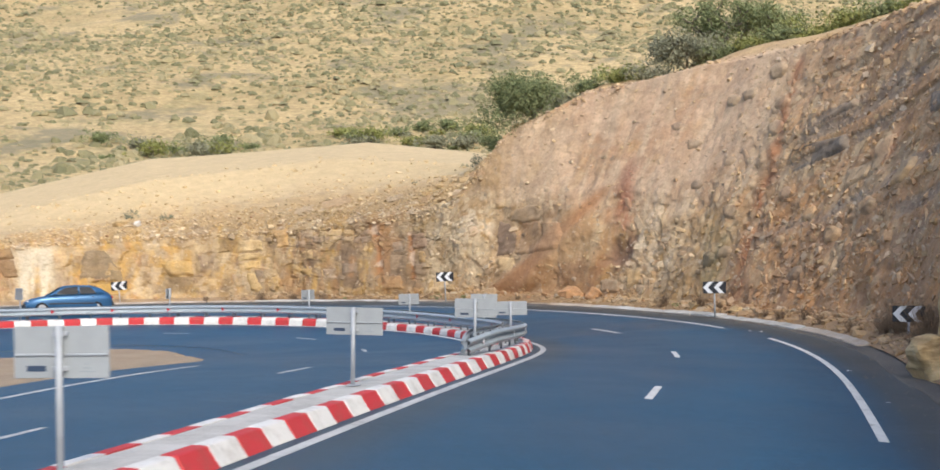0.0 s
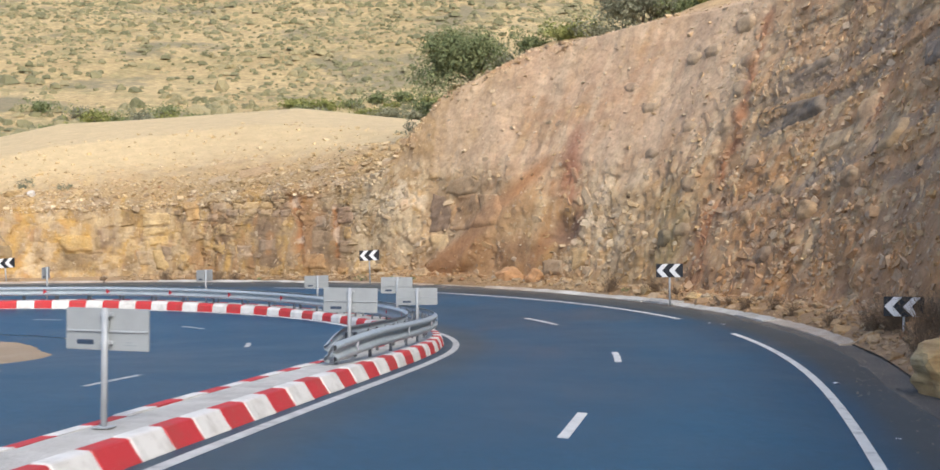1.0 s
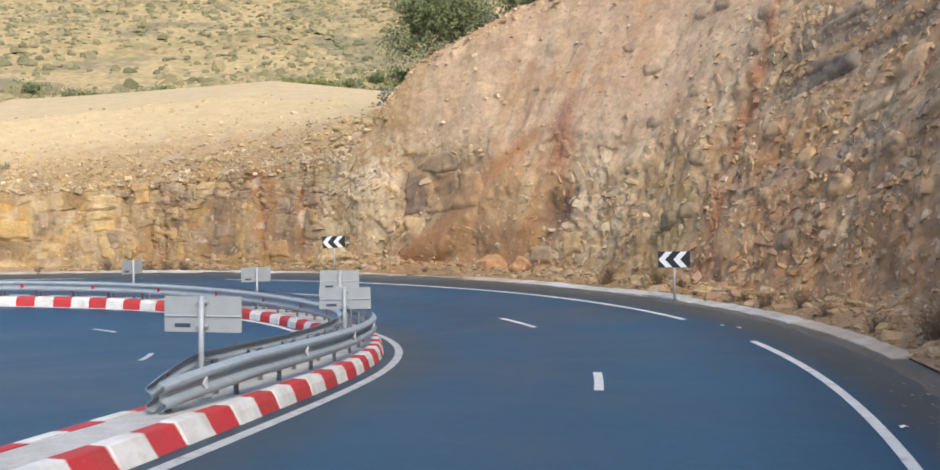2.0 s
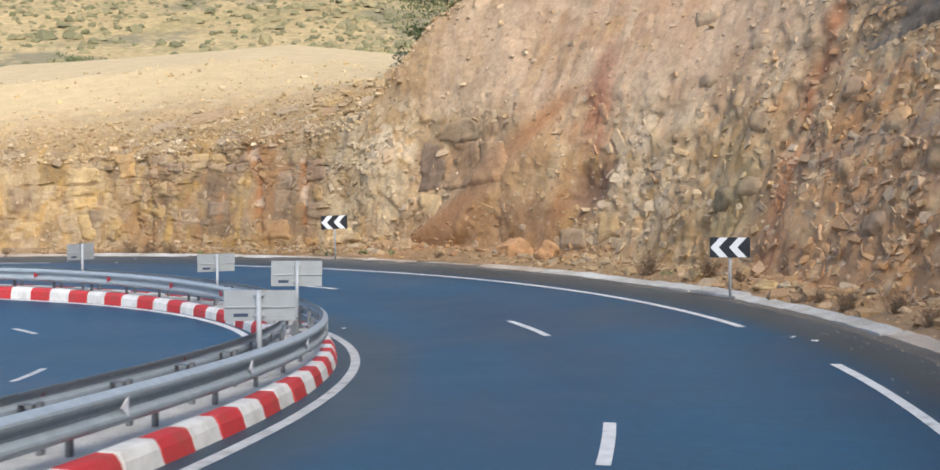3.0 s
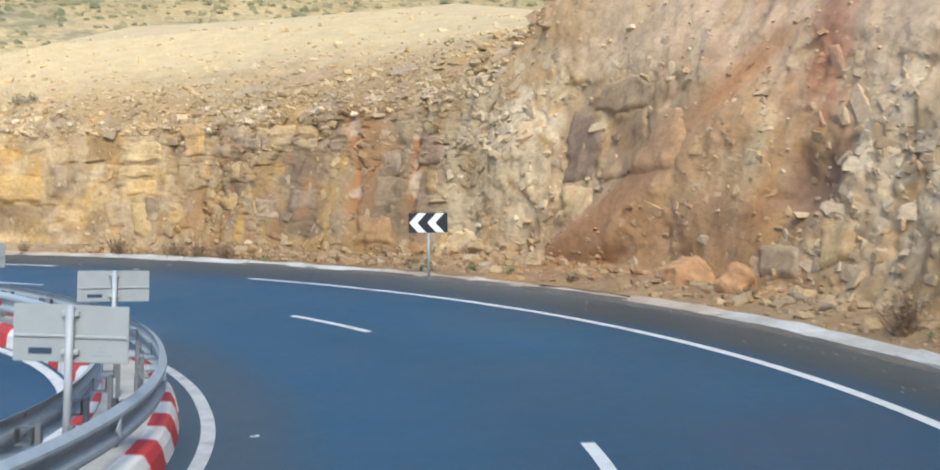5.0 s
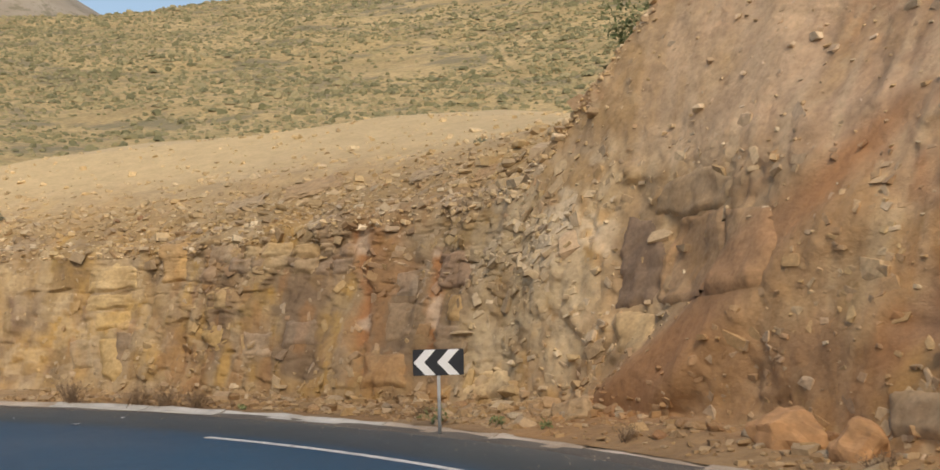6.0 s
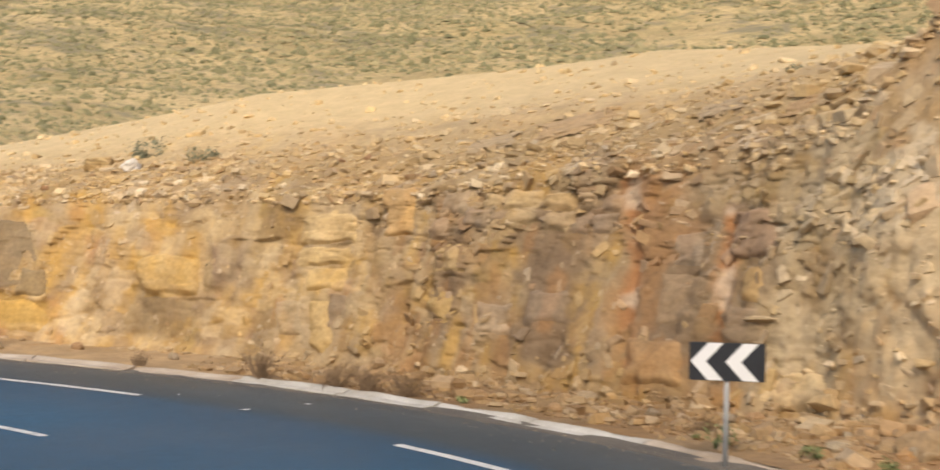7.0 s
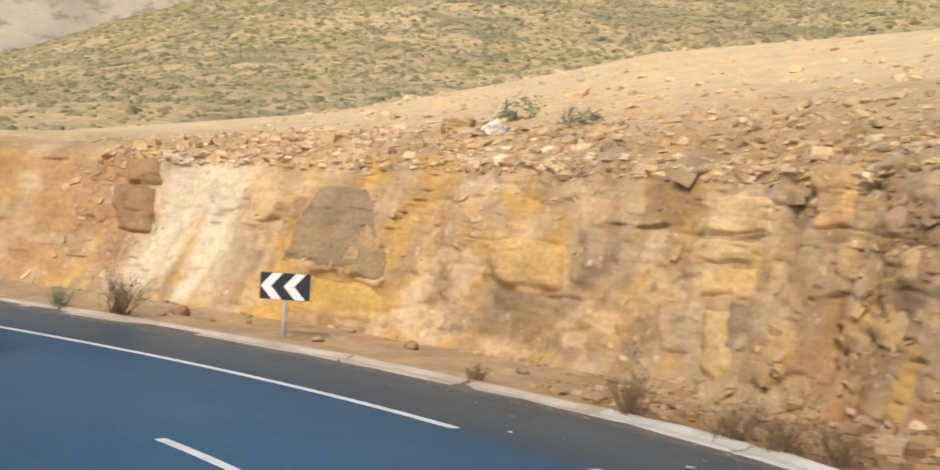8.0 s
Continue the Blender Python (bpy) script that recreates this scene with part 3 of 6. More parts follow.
    col = blend(col, (0.60, 0.45, 0.33), ramp(z, 7.0, 9.0) * ramp(86 - s, 0, 3) * ramp(n5, -0.3, 0.3) * 0.4)
    col = blend(col, (0.35, 0.215, 0.135), (1 - ramp(z, 3.5, 6.0)) * ramp(84 - s, 0, 2) * ramp(n6 + n5, -0.5, 0.2) * 0.65)
    col = blend(col, (0.52, 0.29, 0.13), (1 - ramp(z, 3.5, 6.0)) * ramp(84 - s, 0, 2) * ramp(n8, 0.12, 0.35) * 0.5)
    col = blend(col, (0.29, 0.245, 0.215), beds * (hue < 0.38) * ramp(n5 + n4, -0.5, 0.2) * 0.7)
    col = blend(col, (0.47, 0.30, 0.18), beds * (hue > 0.7) * ramp(n6 + n4, -0.5, 0.2) * 0.6)
    # single stretches of the cutting
    patch = ramp(n4 + 0.6 * n2, -0.45, 0.35)
    col = blend(col, (0.62, 0.53, 0.39), inside(s, 96.0, 98.9, 0.6) * inside(z, 0.9, 5.6, 0.6) * ramp(n4, -0.5, 0.2) * 0.8)
    col = blend(col, (0.62, 0.53, 0.43), inside(s, 86.0, 88.7, 0.7) * inside(z, 1.4, 6.0, 0.9) * ramp(n4 + 0.5 * drip, -0.3, 0.35) * 0.55)
    col = blend(col, (0.70, 0.63, 0.52), 0.8 * (inside(s, 95.8, 98.8, 0.6) * inside(z, 3.4, 5.8, 0.5) + inside(s, 86.5, 88.7, 0.4) * inside(z, 2.0, 4.0, 0.5)) * ramp(n8, 0.05, 0.25) * 0.7)
    col = blend(col, (0.30, 0.25, 0.13), inside(s, 83.6, 85.4, 0.4) * inside(z, 1.2, 3.8, 0.5) * ramp(n2, -0.3, 0.2) * 0.7)
    col = blend(col, (0.29, 0.215, 0.155), inside(s, 100.9, 103.2, 0.4) * inside(z, 0.9, 4.0, 0.3) * ramp(n2 + n8, -0.3, 0.25) * (0.35 + 0.65 * (rnd[2] > 0.4)) * 0.85)
    col = blend(col, (0.25, 0.19, 0.14), inside(s, 99.6, 100.5, 0.2) * inside(z, 1.2, 3.7, 0.3) * ramp(n4, -0.4, 0.1) * 0.75)
    col = blend(col, (0.45, 0.24, 0.09), inside(s, 99.0, 100.4, 0.3) * inside(z, 0.5, 1.3, 0.25) * patch * 0.6)
    col = blend(col, (0.22, 0.165, 0.10), inside(s, 107.2, 108.3, 0.2) * inside(z, 0.5, 1.5, 0.15) * 0.6)
    col = blend(col, (0.47, 0.23, 0.10), inside(s, 100.2, 101.0, 0.2) * inside(z, 3.6, 4.7, 0.3) * patch * 0.5)
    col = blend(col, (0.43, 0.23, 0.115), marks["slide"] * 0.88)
    col = blend(col, (0.36, 0.21, 0.12), inside(s, 89.6, 94.2, 0.6) * inside(z, 0.2, 2.5, 0.4) * ramp(n4 + n1, -0.6, 0.1) * 0.6)
    col = blend(col, (0.45, 0.28, 0.15), marks["rib"] * 0.6)
    col = blend(col, (0.35, 0.15, 0.075), np.exp(-((s - 90.0) / 0.55) ** 2 - ((z - 5.1) / 0.9) ** 2) * patch * 0.6)
    run_up = np.exp(-((s - 89.6 - 0.10 * (z - 5.5)) / 0.42) ** 2) * inside(z, 3.8, 7.2, 0.6)
    col = blend(col, (0.34, 0.14, 0.09), run_up * ramp(n4 + n7, -0.55, 0.1) * 0.7)
    # the hollow is coloured dark brown where it is recessed
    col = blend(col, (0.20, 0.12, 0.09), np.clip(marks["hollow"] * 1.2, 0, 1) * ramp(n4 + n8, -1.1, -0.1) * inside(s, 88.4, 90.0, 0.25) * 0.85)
    col = blend(col, (0.33, 0.14, 0.075), inside(s, 89.8, 90.4, 0.3) * inside(z, 1.7, 3.8, 0.5) * patch * 0.3)
    col = blend(col, (0.40, 0.18, 0.09), np.clip(marks["streak"], 0, 1) * ramp(n4, -0.5, 0.1) * 0.8)
    col = blend(col, (0.40, 0.15, 0.08), np.exp(-((s - 76.2) / 0.8) ** 2 - ((z - 6.6) / 1.0) ** 2) * patch * 0.5)
    col = blend(col, (0.46, 0.31, 0.10), marks["under"] * 0.8)
    col = blend(col, (0.74, 0.70, 0.60), marks["white"] * ramp(drip + 0.6 * n1, -0.55, 0.05) * 0.8)
    # darker rock round the red-brown block, and the dark upright stretch beside the cracks
    col = blend(col, (0.30, 0.215, 0.145), inside(s, 92.0, 96.0, 0.5) * inside(z, 2.6, 5.2, 0.4) * ramp(n4 + n1, -0.6, 0.1) * 0.55)
    col = blend(col, (0.27, 0.195, 0.135), inside(s, 98.7, 103.3, 0.4) * inside(z, 0.9, 4.0, 0.25) * ramp(n2 + 0.6 * n1, -0.35, 0.15) * 0.72)
    col = blend(col, (0.47, 0.26, 0.115), inside(s, 98.9, 104.5, 0.5) * inside(z, 0.4, 3.9, 0.4) * ramp(n7 - 0.4 * n1, 0.08, 0.34) * 0.5)
    # second dark brown layer, following the depth of the hollow
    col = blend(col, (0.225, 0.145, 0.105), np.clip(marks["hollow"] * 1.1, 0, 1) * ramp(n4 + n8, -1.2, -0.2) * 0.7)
    vein = np.clip(marks["crack"] * 1.6, 0, 1)
    col = blend(col, (0.50, 0.25, 0.115), vein * ramp(n4, -0.5, -0.1) * 0.9)
    col = blend(col, (0.72, 0.60, 0.50), vein * ramp(n4, 0.05, 0.3) * 0.85)
    top = ramp(v, 3.0, 3.5)
    col = blend(col, (0.50, 0.375, 0.205), top * 0.75)
    col = blend(col, (0.60, 0.46, 0.255), ramp(v, 3.9, 4.5) * 0.9)
    col = col * (1 - (0.05 * ramp(v, 3.0, 3.5) * (1 - ramp(v, 4.6, 5.4)) * inside(s, 97.5, 105.5, 2.0))[..., None])
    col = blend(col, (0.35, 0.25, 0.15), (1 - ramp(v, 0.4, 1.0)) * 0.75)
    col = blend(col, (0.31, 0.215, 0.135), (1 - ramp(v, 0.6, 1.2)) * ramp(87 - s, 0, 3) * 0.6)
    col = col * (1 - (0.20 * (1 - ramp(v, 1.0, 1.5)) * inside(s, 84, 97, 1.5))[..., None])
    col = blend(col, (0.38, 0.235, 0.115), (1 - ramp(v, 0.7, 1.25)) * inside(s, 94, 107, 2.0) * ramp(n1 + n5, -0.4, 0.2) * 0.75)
    col = blend(col, (0.53, 0.385, 0.235), (1 - ramp(v, 0.6, 1.1)) * ramp(s, 103.5, 106) * (0.55 + 0.45 * ramp(n4, -0.2, 0.3)))
    col = blend(col, (0.44, 0.26, 0.125), ramp(s, 112.9, 113.6) * inside(z, 0.4, 2.9, 0.4) * ramp(n4 + n1, -0.5, 0.2) * 0.6)
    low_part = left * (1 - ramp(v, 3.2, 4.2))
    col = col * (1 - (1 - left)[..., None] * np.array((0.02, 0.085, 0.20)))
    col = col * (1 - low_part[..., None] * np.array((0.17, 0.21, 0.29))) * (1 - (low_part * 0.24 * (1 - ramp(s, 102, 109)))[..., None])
    return np.clip(col, 0.02, 0.9)


CUTTING = build_cut()


# ---- stones and blocks that stand out of the face ----
def hull_mesh(name, seed, extra=4):
    """An angular broken stone of about unit size: the hull of a skewed box and a few more corners."""
    rnd = random.Random(seed)
    bm = bmesh.new()
    for x in (-1, 1):
        for y in (-1, 1):
            for z in (-1, 1):
                bm.verts.new((x * rnd.uniform(0.24, 0.5), y * rnd.uniform(0.24, 0.5), z * rnd.uniform(0.24, 0.5)))
    for _ in range(extra):
        d = Vector((rnd.gauss(0, 1), rnd.gauss(0, 1), rnd.gauss(0, 1))).normalized()
        bm.verts.new(d * rnd.uniform(0.42, 0.58))
    bmesh.ops.convex_hull(bm, input=bm.verts[:])
    bmesh.ops.delete(bm, geom=[v for v in bm.verts if not v.link_faces], context="VERTS")
    bmesh.ops.triangulate(bm, faces=bm.faces[:])
    bmesh.ops.recalc_face_normals(bm, faces=bm.faces[:])
    me = bpy.data.meshes.new(name)
    bm.to_mesh(me)
    bm.free()
    return me


def tri_mesh(name, verts, tris):
    me = bpy.data.meshes.new(name)
    me.vertices.add(len(verts))
    me.vertices.foreach_set("co", verts.reshape(-1).astype(np.float32))
    me.loops.add(tris.size)
    me.polygons.add(len(tris))
    me.loops.foreach_set("vertex_index", tris.reshape(-1).astype(np.int32))
    me.polygons.foreach_set("loop_start", np.arange(0, tris.size, 3, dtype=np.int32))
    me.polygons.foreach_set("use_smooth", np.zeros(len(tris), bool))
    me.update(calc_edges=True)
    return me


def face_axes(rows, cols):
    """Unit vectors along the face, out of it and up it."""
    x = CUT_ALONG[rows, cols]
    x = x / np.linalg.norm(x, axis=-1, keepdims=True)
    z = CUT_UP[rows, cols]
    y = np.cross(z, x)
    y /= np.linalg.norm(y, axis=-1, keepdims=True)
    road = place(CUT_SS[rows, cols], np.zeros(len(rows))) - CUT_PTS[rows, cols]
    flip = np.sign((y * road).sum(-1, keepdims=True))
    y = y * np.where(flip == 0, 1, flip)
    return x, y, np.cross(x, y) * np.sign((np.cross(x, y) * z).sum(-1, keepdims=True))


STONE_TONES = np.array([(0.60, 0.50, 0.37), (0.57, 0.45, 0.29), (0.55, 0.40, 0.20), (0.37, 0.29, 0.20), (0.30, 0.22, 0.15), (0.46, 0.29, 0.16)])


def build_set_stones():
    gen = np.random.default_rng(41)
    s, z, v, a = CUT_SS, CUT_Z0, CUT_V, CUT_AA
    o = 0 * z
    gather = ramp(fbm(a / 1.1, z / 1.1, o, 4, 201), -0.12, 0.30)
    left = ramp(s, 96.5, 99)
    area = np.zeros(s.shape)
    edge_s, edge_v = np.linalg.norm(np.diff(CUT_PTS, axis=1), axis=2), np.linalg.norm(np.diff(CUT_PTS, axis=0), axis=2)
    area[:-1, :-1] = edge_s[:-1] * edge_v[:, :-1]
    dense = 0.30 + 0.9 * gather * (1 - 0.6 * CUT_EARTHY)
    dense = dense * (1 - 0.5 * left) * (1 + 1.5 * left * ramp(z, 3.0, 3.6))
    dense = dense * (1 - 0.85 * inside(s, 91.9, 95.9, 0.2) * inside(z, 2.5, 5.0, 0.2)) * (1 - 0.6 * inside(s, 88.4, 90.2, 0.2) * inside(z, 2.0, 4.2, 0.2))
    dense = dense * (1 - 0.72 * ramp(z, 4.8, 6.4) * inside(s, 85.5, 97, 1.2)) * (1 - 0.9 * CUT_SLIDE)
    dense = dense * (1 + 0.5 * ramp(84 - s, 0, 3)) * inside(s, 57, 114.5, 0.5)
    dense = dense * ramp(v, 0.75, 1.05) * (1 - ramp(v, 3.05, 3.5) * (1 - left)) * (1 - ramp(v, 3.5, 3.9))
    dense = dense * (1 - 0.85 * inside(s, 111.0, 112.9, 0.2) * (z < 3.3))
    near = ramp(s, 102.5, 105.5) * (z < 3.4)
    dense = dense * (1 + 1.1 * near)
    weight = (area * dense).reshape(-1)
    n = 18500
    pick = gen.choice(weight.size, n, p=weight / weight.sum())
    rows, cols = np.unravel_index(pick, s.shape)
    x, y, up = face_axes(rows, cols)
    size = np.exp(gen.normal(math.log(0.125), 0.5, n)).clip(0.04, 0.48)
    size = np.minimum(size, 0.48 - 0.16 * left[rows, cols]) * (1 - 0.32 * near[rows, cols])
    size *= 1 - 0.3 * (ramp(z, 5, 6.5) * inside(s, 85, 97, 1.0))[rows, cols]
    wide, deep, tall = size * gen.uniform(0.8, 1.9, n), size * gen.uniform(0.25, 0.6, n), size * gen.uniform(0.45, 1.2, n)
    upright = (left * (z < 3.3))[rows, cols] * (gen.random(n) < 0.75) > 0.5
    wide, tall = np.where(upright, np.minimum(wide, tall), wide), np.where(upright, np.maximum(wide, tall), tall)
    turn = gen.normal(0, 0.4, n) + 0.25 * (1 - left[rows, cols])
    own = CUT_TONE[rows, cols]
    choice = gen.choice(6, n, p=[0.26, 0.26, 0.16, 0.14, 0.08, 0.10])
    k = gen.uniform(0.05, 0.6, n)[:, None]
    k = k * (1 - 0.25 * (left * (z < 3.3))[rows, cols])[:, None]
    tone = (own * (1 - k) + STONE_TONES[choice] * k) * gen.uniform(0.85, 1.15, n)[:, None]
    kinds = [hull_mesh("set_stone", 900 + q, 3 + q % 4) for q in range(14)]
    kind = gen.integers(0, 14, n)
    sink = gen.uniform(-0.40, -0.10, n)
    tip, swing = gen.normal(0.05, 0.17, n), gen.normal(0, 0.17, n)
    vs, fs, cs, base = [], [], [], 0
    for q, me in enumerate(kinds):
        m = kind == q
        co = np.array([w.co for w in me.vertices])
        tri = np.array([tuple(f.vertices) for f in me.polygons])
        c, sn = np.cos(turn[m])[:, None], np.sin(turn[m])[:, None]
        px, pz = co[None, :, 0] * wide[m][:, None], co[None, :, 2] * tall[m][:, None]
        py = (co[None, :, 1] + sink[m][:, None]) * deep[m][:, None] + pz * tip[m][:, None] + px * swing[m][:, None]
        qx, qz = px * c - pz * sn, px * sn + pz * c
        pos = CUT_PTS[rows[m], cols[m]][:, None] + qx[..., None] * x[m][:, None] + py[..., None] * y[m][:, None] + qz[..., None] * up[m][:, None]
        vs.append(pos.reshape(-1, 3))
        cs.append(np.repeat(tone[m], len(co), axis=0))
        fs.append((tri[None] + (np.arange(m.sum()) * len(co))[:, None, None] + base).reshape(-1, 3))
        base += m.sum() * len(co)
        bpy.data.meshes.remove(me)
    me = tri_mesh("set_stones", np.concatenate(vs), np.concatenate(fs))
    colour_layer(me, "stone", np.concatenate(cs))
    thing("set_stones", me, SET_STONE, "angular pale and brown stones sticking out of the rock face", "stones", kind="stuff")


build_set_stones()


def face_spot(s, z):
    """Row and column of the face nearest to a length along the road and a height."""
    col = int(np.argmin(np.abs(CUT_SS[0] - s)))
    rows = np.where((CUT_V[:, 0] > 0.85) & (CUT_V[:, 0] < 3.3))[0]
    return rows[int(np.argmin(np.abs(CUT_Z0[rows, col] - z)))], col


def face_block(outline, out, tone, seed, lean=0.0):
    """A block of the face with an outline of (length along the road, height), standing out a little; lean: how far its top stands out more."""
    o = np.array(outline, float)
    mid = o.mean(0)
    row, col = face_spot(*mid)
    ax, ay, az = (q[0] for q in face_axes(np.array([row]), np.array([col])))
    stretch, steep, out = np.linalg.norm(CUT_ALONG[row, col]), max(az[2], 0.4), 0.5 * out
    c0, c1 = np.searchsorted(CUT_SS[0], [o[:, 0].min() - 0.15, o[:, 0].max() + 0.15])
    band = np.where((CUT_V[:, 0] > 0.5) & (CUT_V[:, 0] < 3.6) & (CUT_Z0[:, col] > o[:, 1].min() - 0.3) & (CUT_Z0[:, col] < o[:, 1].max() + 0.3))[0]
    r0, r1 = band[0], band[-1] + 1
    s, z, pts = CUT_SS[r0:r1, c0:c1], CUT_Z0[r0:r1, c0:c1], CUT_PTS[r0:r1, c0:c1]
    zero = 0 * z
    # distance inward from the outline, in metres, with a broken rim
    px, pz = s * stretch, z / steep
    poly = o * (stretch, 1 / steep)
    far, odd = np.full(s.shape, 9.0), np.zeros(s.shape, bool)
    for (x0, z0), (x1, z1) in zip(poly, np.roll(poly, -1, axis=0)):
        k = np.clip(((px - x0) * (x1 - x0) + (pz - z0) * (z1 - z0)) / ((x1 - x0) ** 2 + (z1 - z0) ** 2), 0, 1)
        far = np.minimum(far, np.hypot(px - x0 - k * (x1 - x0), pz - z0 - k * (z1 - z0)))
        odd ^= ((z0 > pz) != (z1 > pz)) & (px < (x1 - x0) * (pz - z0) / (z1 - z0 + 1e-9) + x0)
    inward = np.where(odd, far, -far) + 0.10 * fbm(px / 0.35, pz / 0.35, zero + seed, 3, seed)
    _, _, lot, lx, lz = cells((px + 0.1 * fbm(px, pz, zero, 2, seed)) / 0.45, pz / 0.38, seed)
    flat = CUT_PTS[row, col] + (s - mid[0])[..., None] * stretch * ax + ((z - mid[1]) / steep)[..., None] * az
    rise = out * ramp(inward, -0.02, 0.09) - 0.10 * (1 - ramp(inward, -0.10, 0.0)) + lean * (z - mid[1]) * 0.5
    rise = rise + ramp(inward, 0.0, 0.1) * ((lot[0] - 0.5) * 0.05 + lx * (lot[1] - 0.5) * 0.07 + lz * (lot[2] - 0.5) * 0.05)
    hug = (1 - 0.45 * ramp(inward, 0.0, 0.25))[..., None]
    shape = pts * hug + flat * (1 - hug) + ay * rise[..., None]
    keep = inward > -0.10
    n = s.shape[1]
    faces = [(i * n + k, (i + 1) * n + k, (i + 1) * n + k + 1, i * n + k + 1) for i in range(s.shape[0] - 1) for k in range(n - 1)
             if keep[i, k] and keep[i + 1, k] and keep[i + 1, k + 1] and keep[i, k + 1]]
    used = sorted({q for f in faces for q in f})
    if not used:
        return
    index = {q: k for k, q in enumerate(used)}
    me = mesh_of("block", shape.reshape(-1, 3)[used], [tuple(index[q] for q in f[::-1]) for f in faces], True)
    local = CUT_TONE[r0:r1, c0:c1]
    own = 0.84 if sum(tone) < 0.62 else 0.46
    mixed = (own * np.array(tone) + (1 - own) * local) * (1.03, 1.0, 0.91) * (1 + 0.22 * fbm(px / 0.25, pz / 0.4, zero, 3, seed + 1) + 0.16 * (lot[0] - 0.5))[..., None]
    colour_layer(me, "stone", np.clip(mixed, 0.02, 0.9).reshape(-1, 3)[used])
    part("block", me, SET_STONE, CUTTING)


def round_outline(s, z, rs, rz, seed):
    rnd = random.Random(seed)
    return [(s + rs * math.cos(q) * rnd.uniform(0.8, 1.15), z + rz * math.sin(q) * rnd.uniform(0.8, 1.15)) for q in (0.3, 1.2, 2.2, 3.1, 4.1, 5.2)]


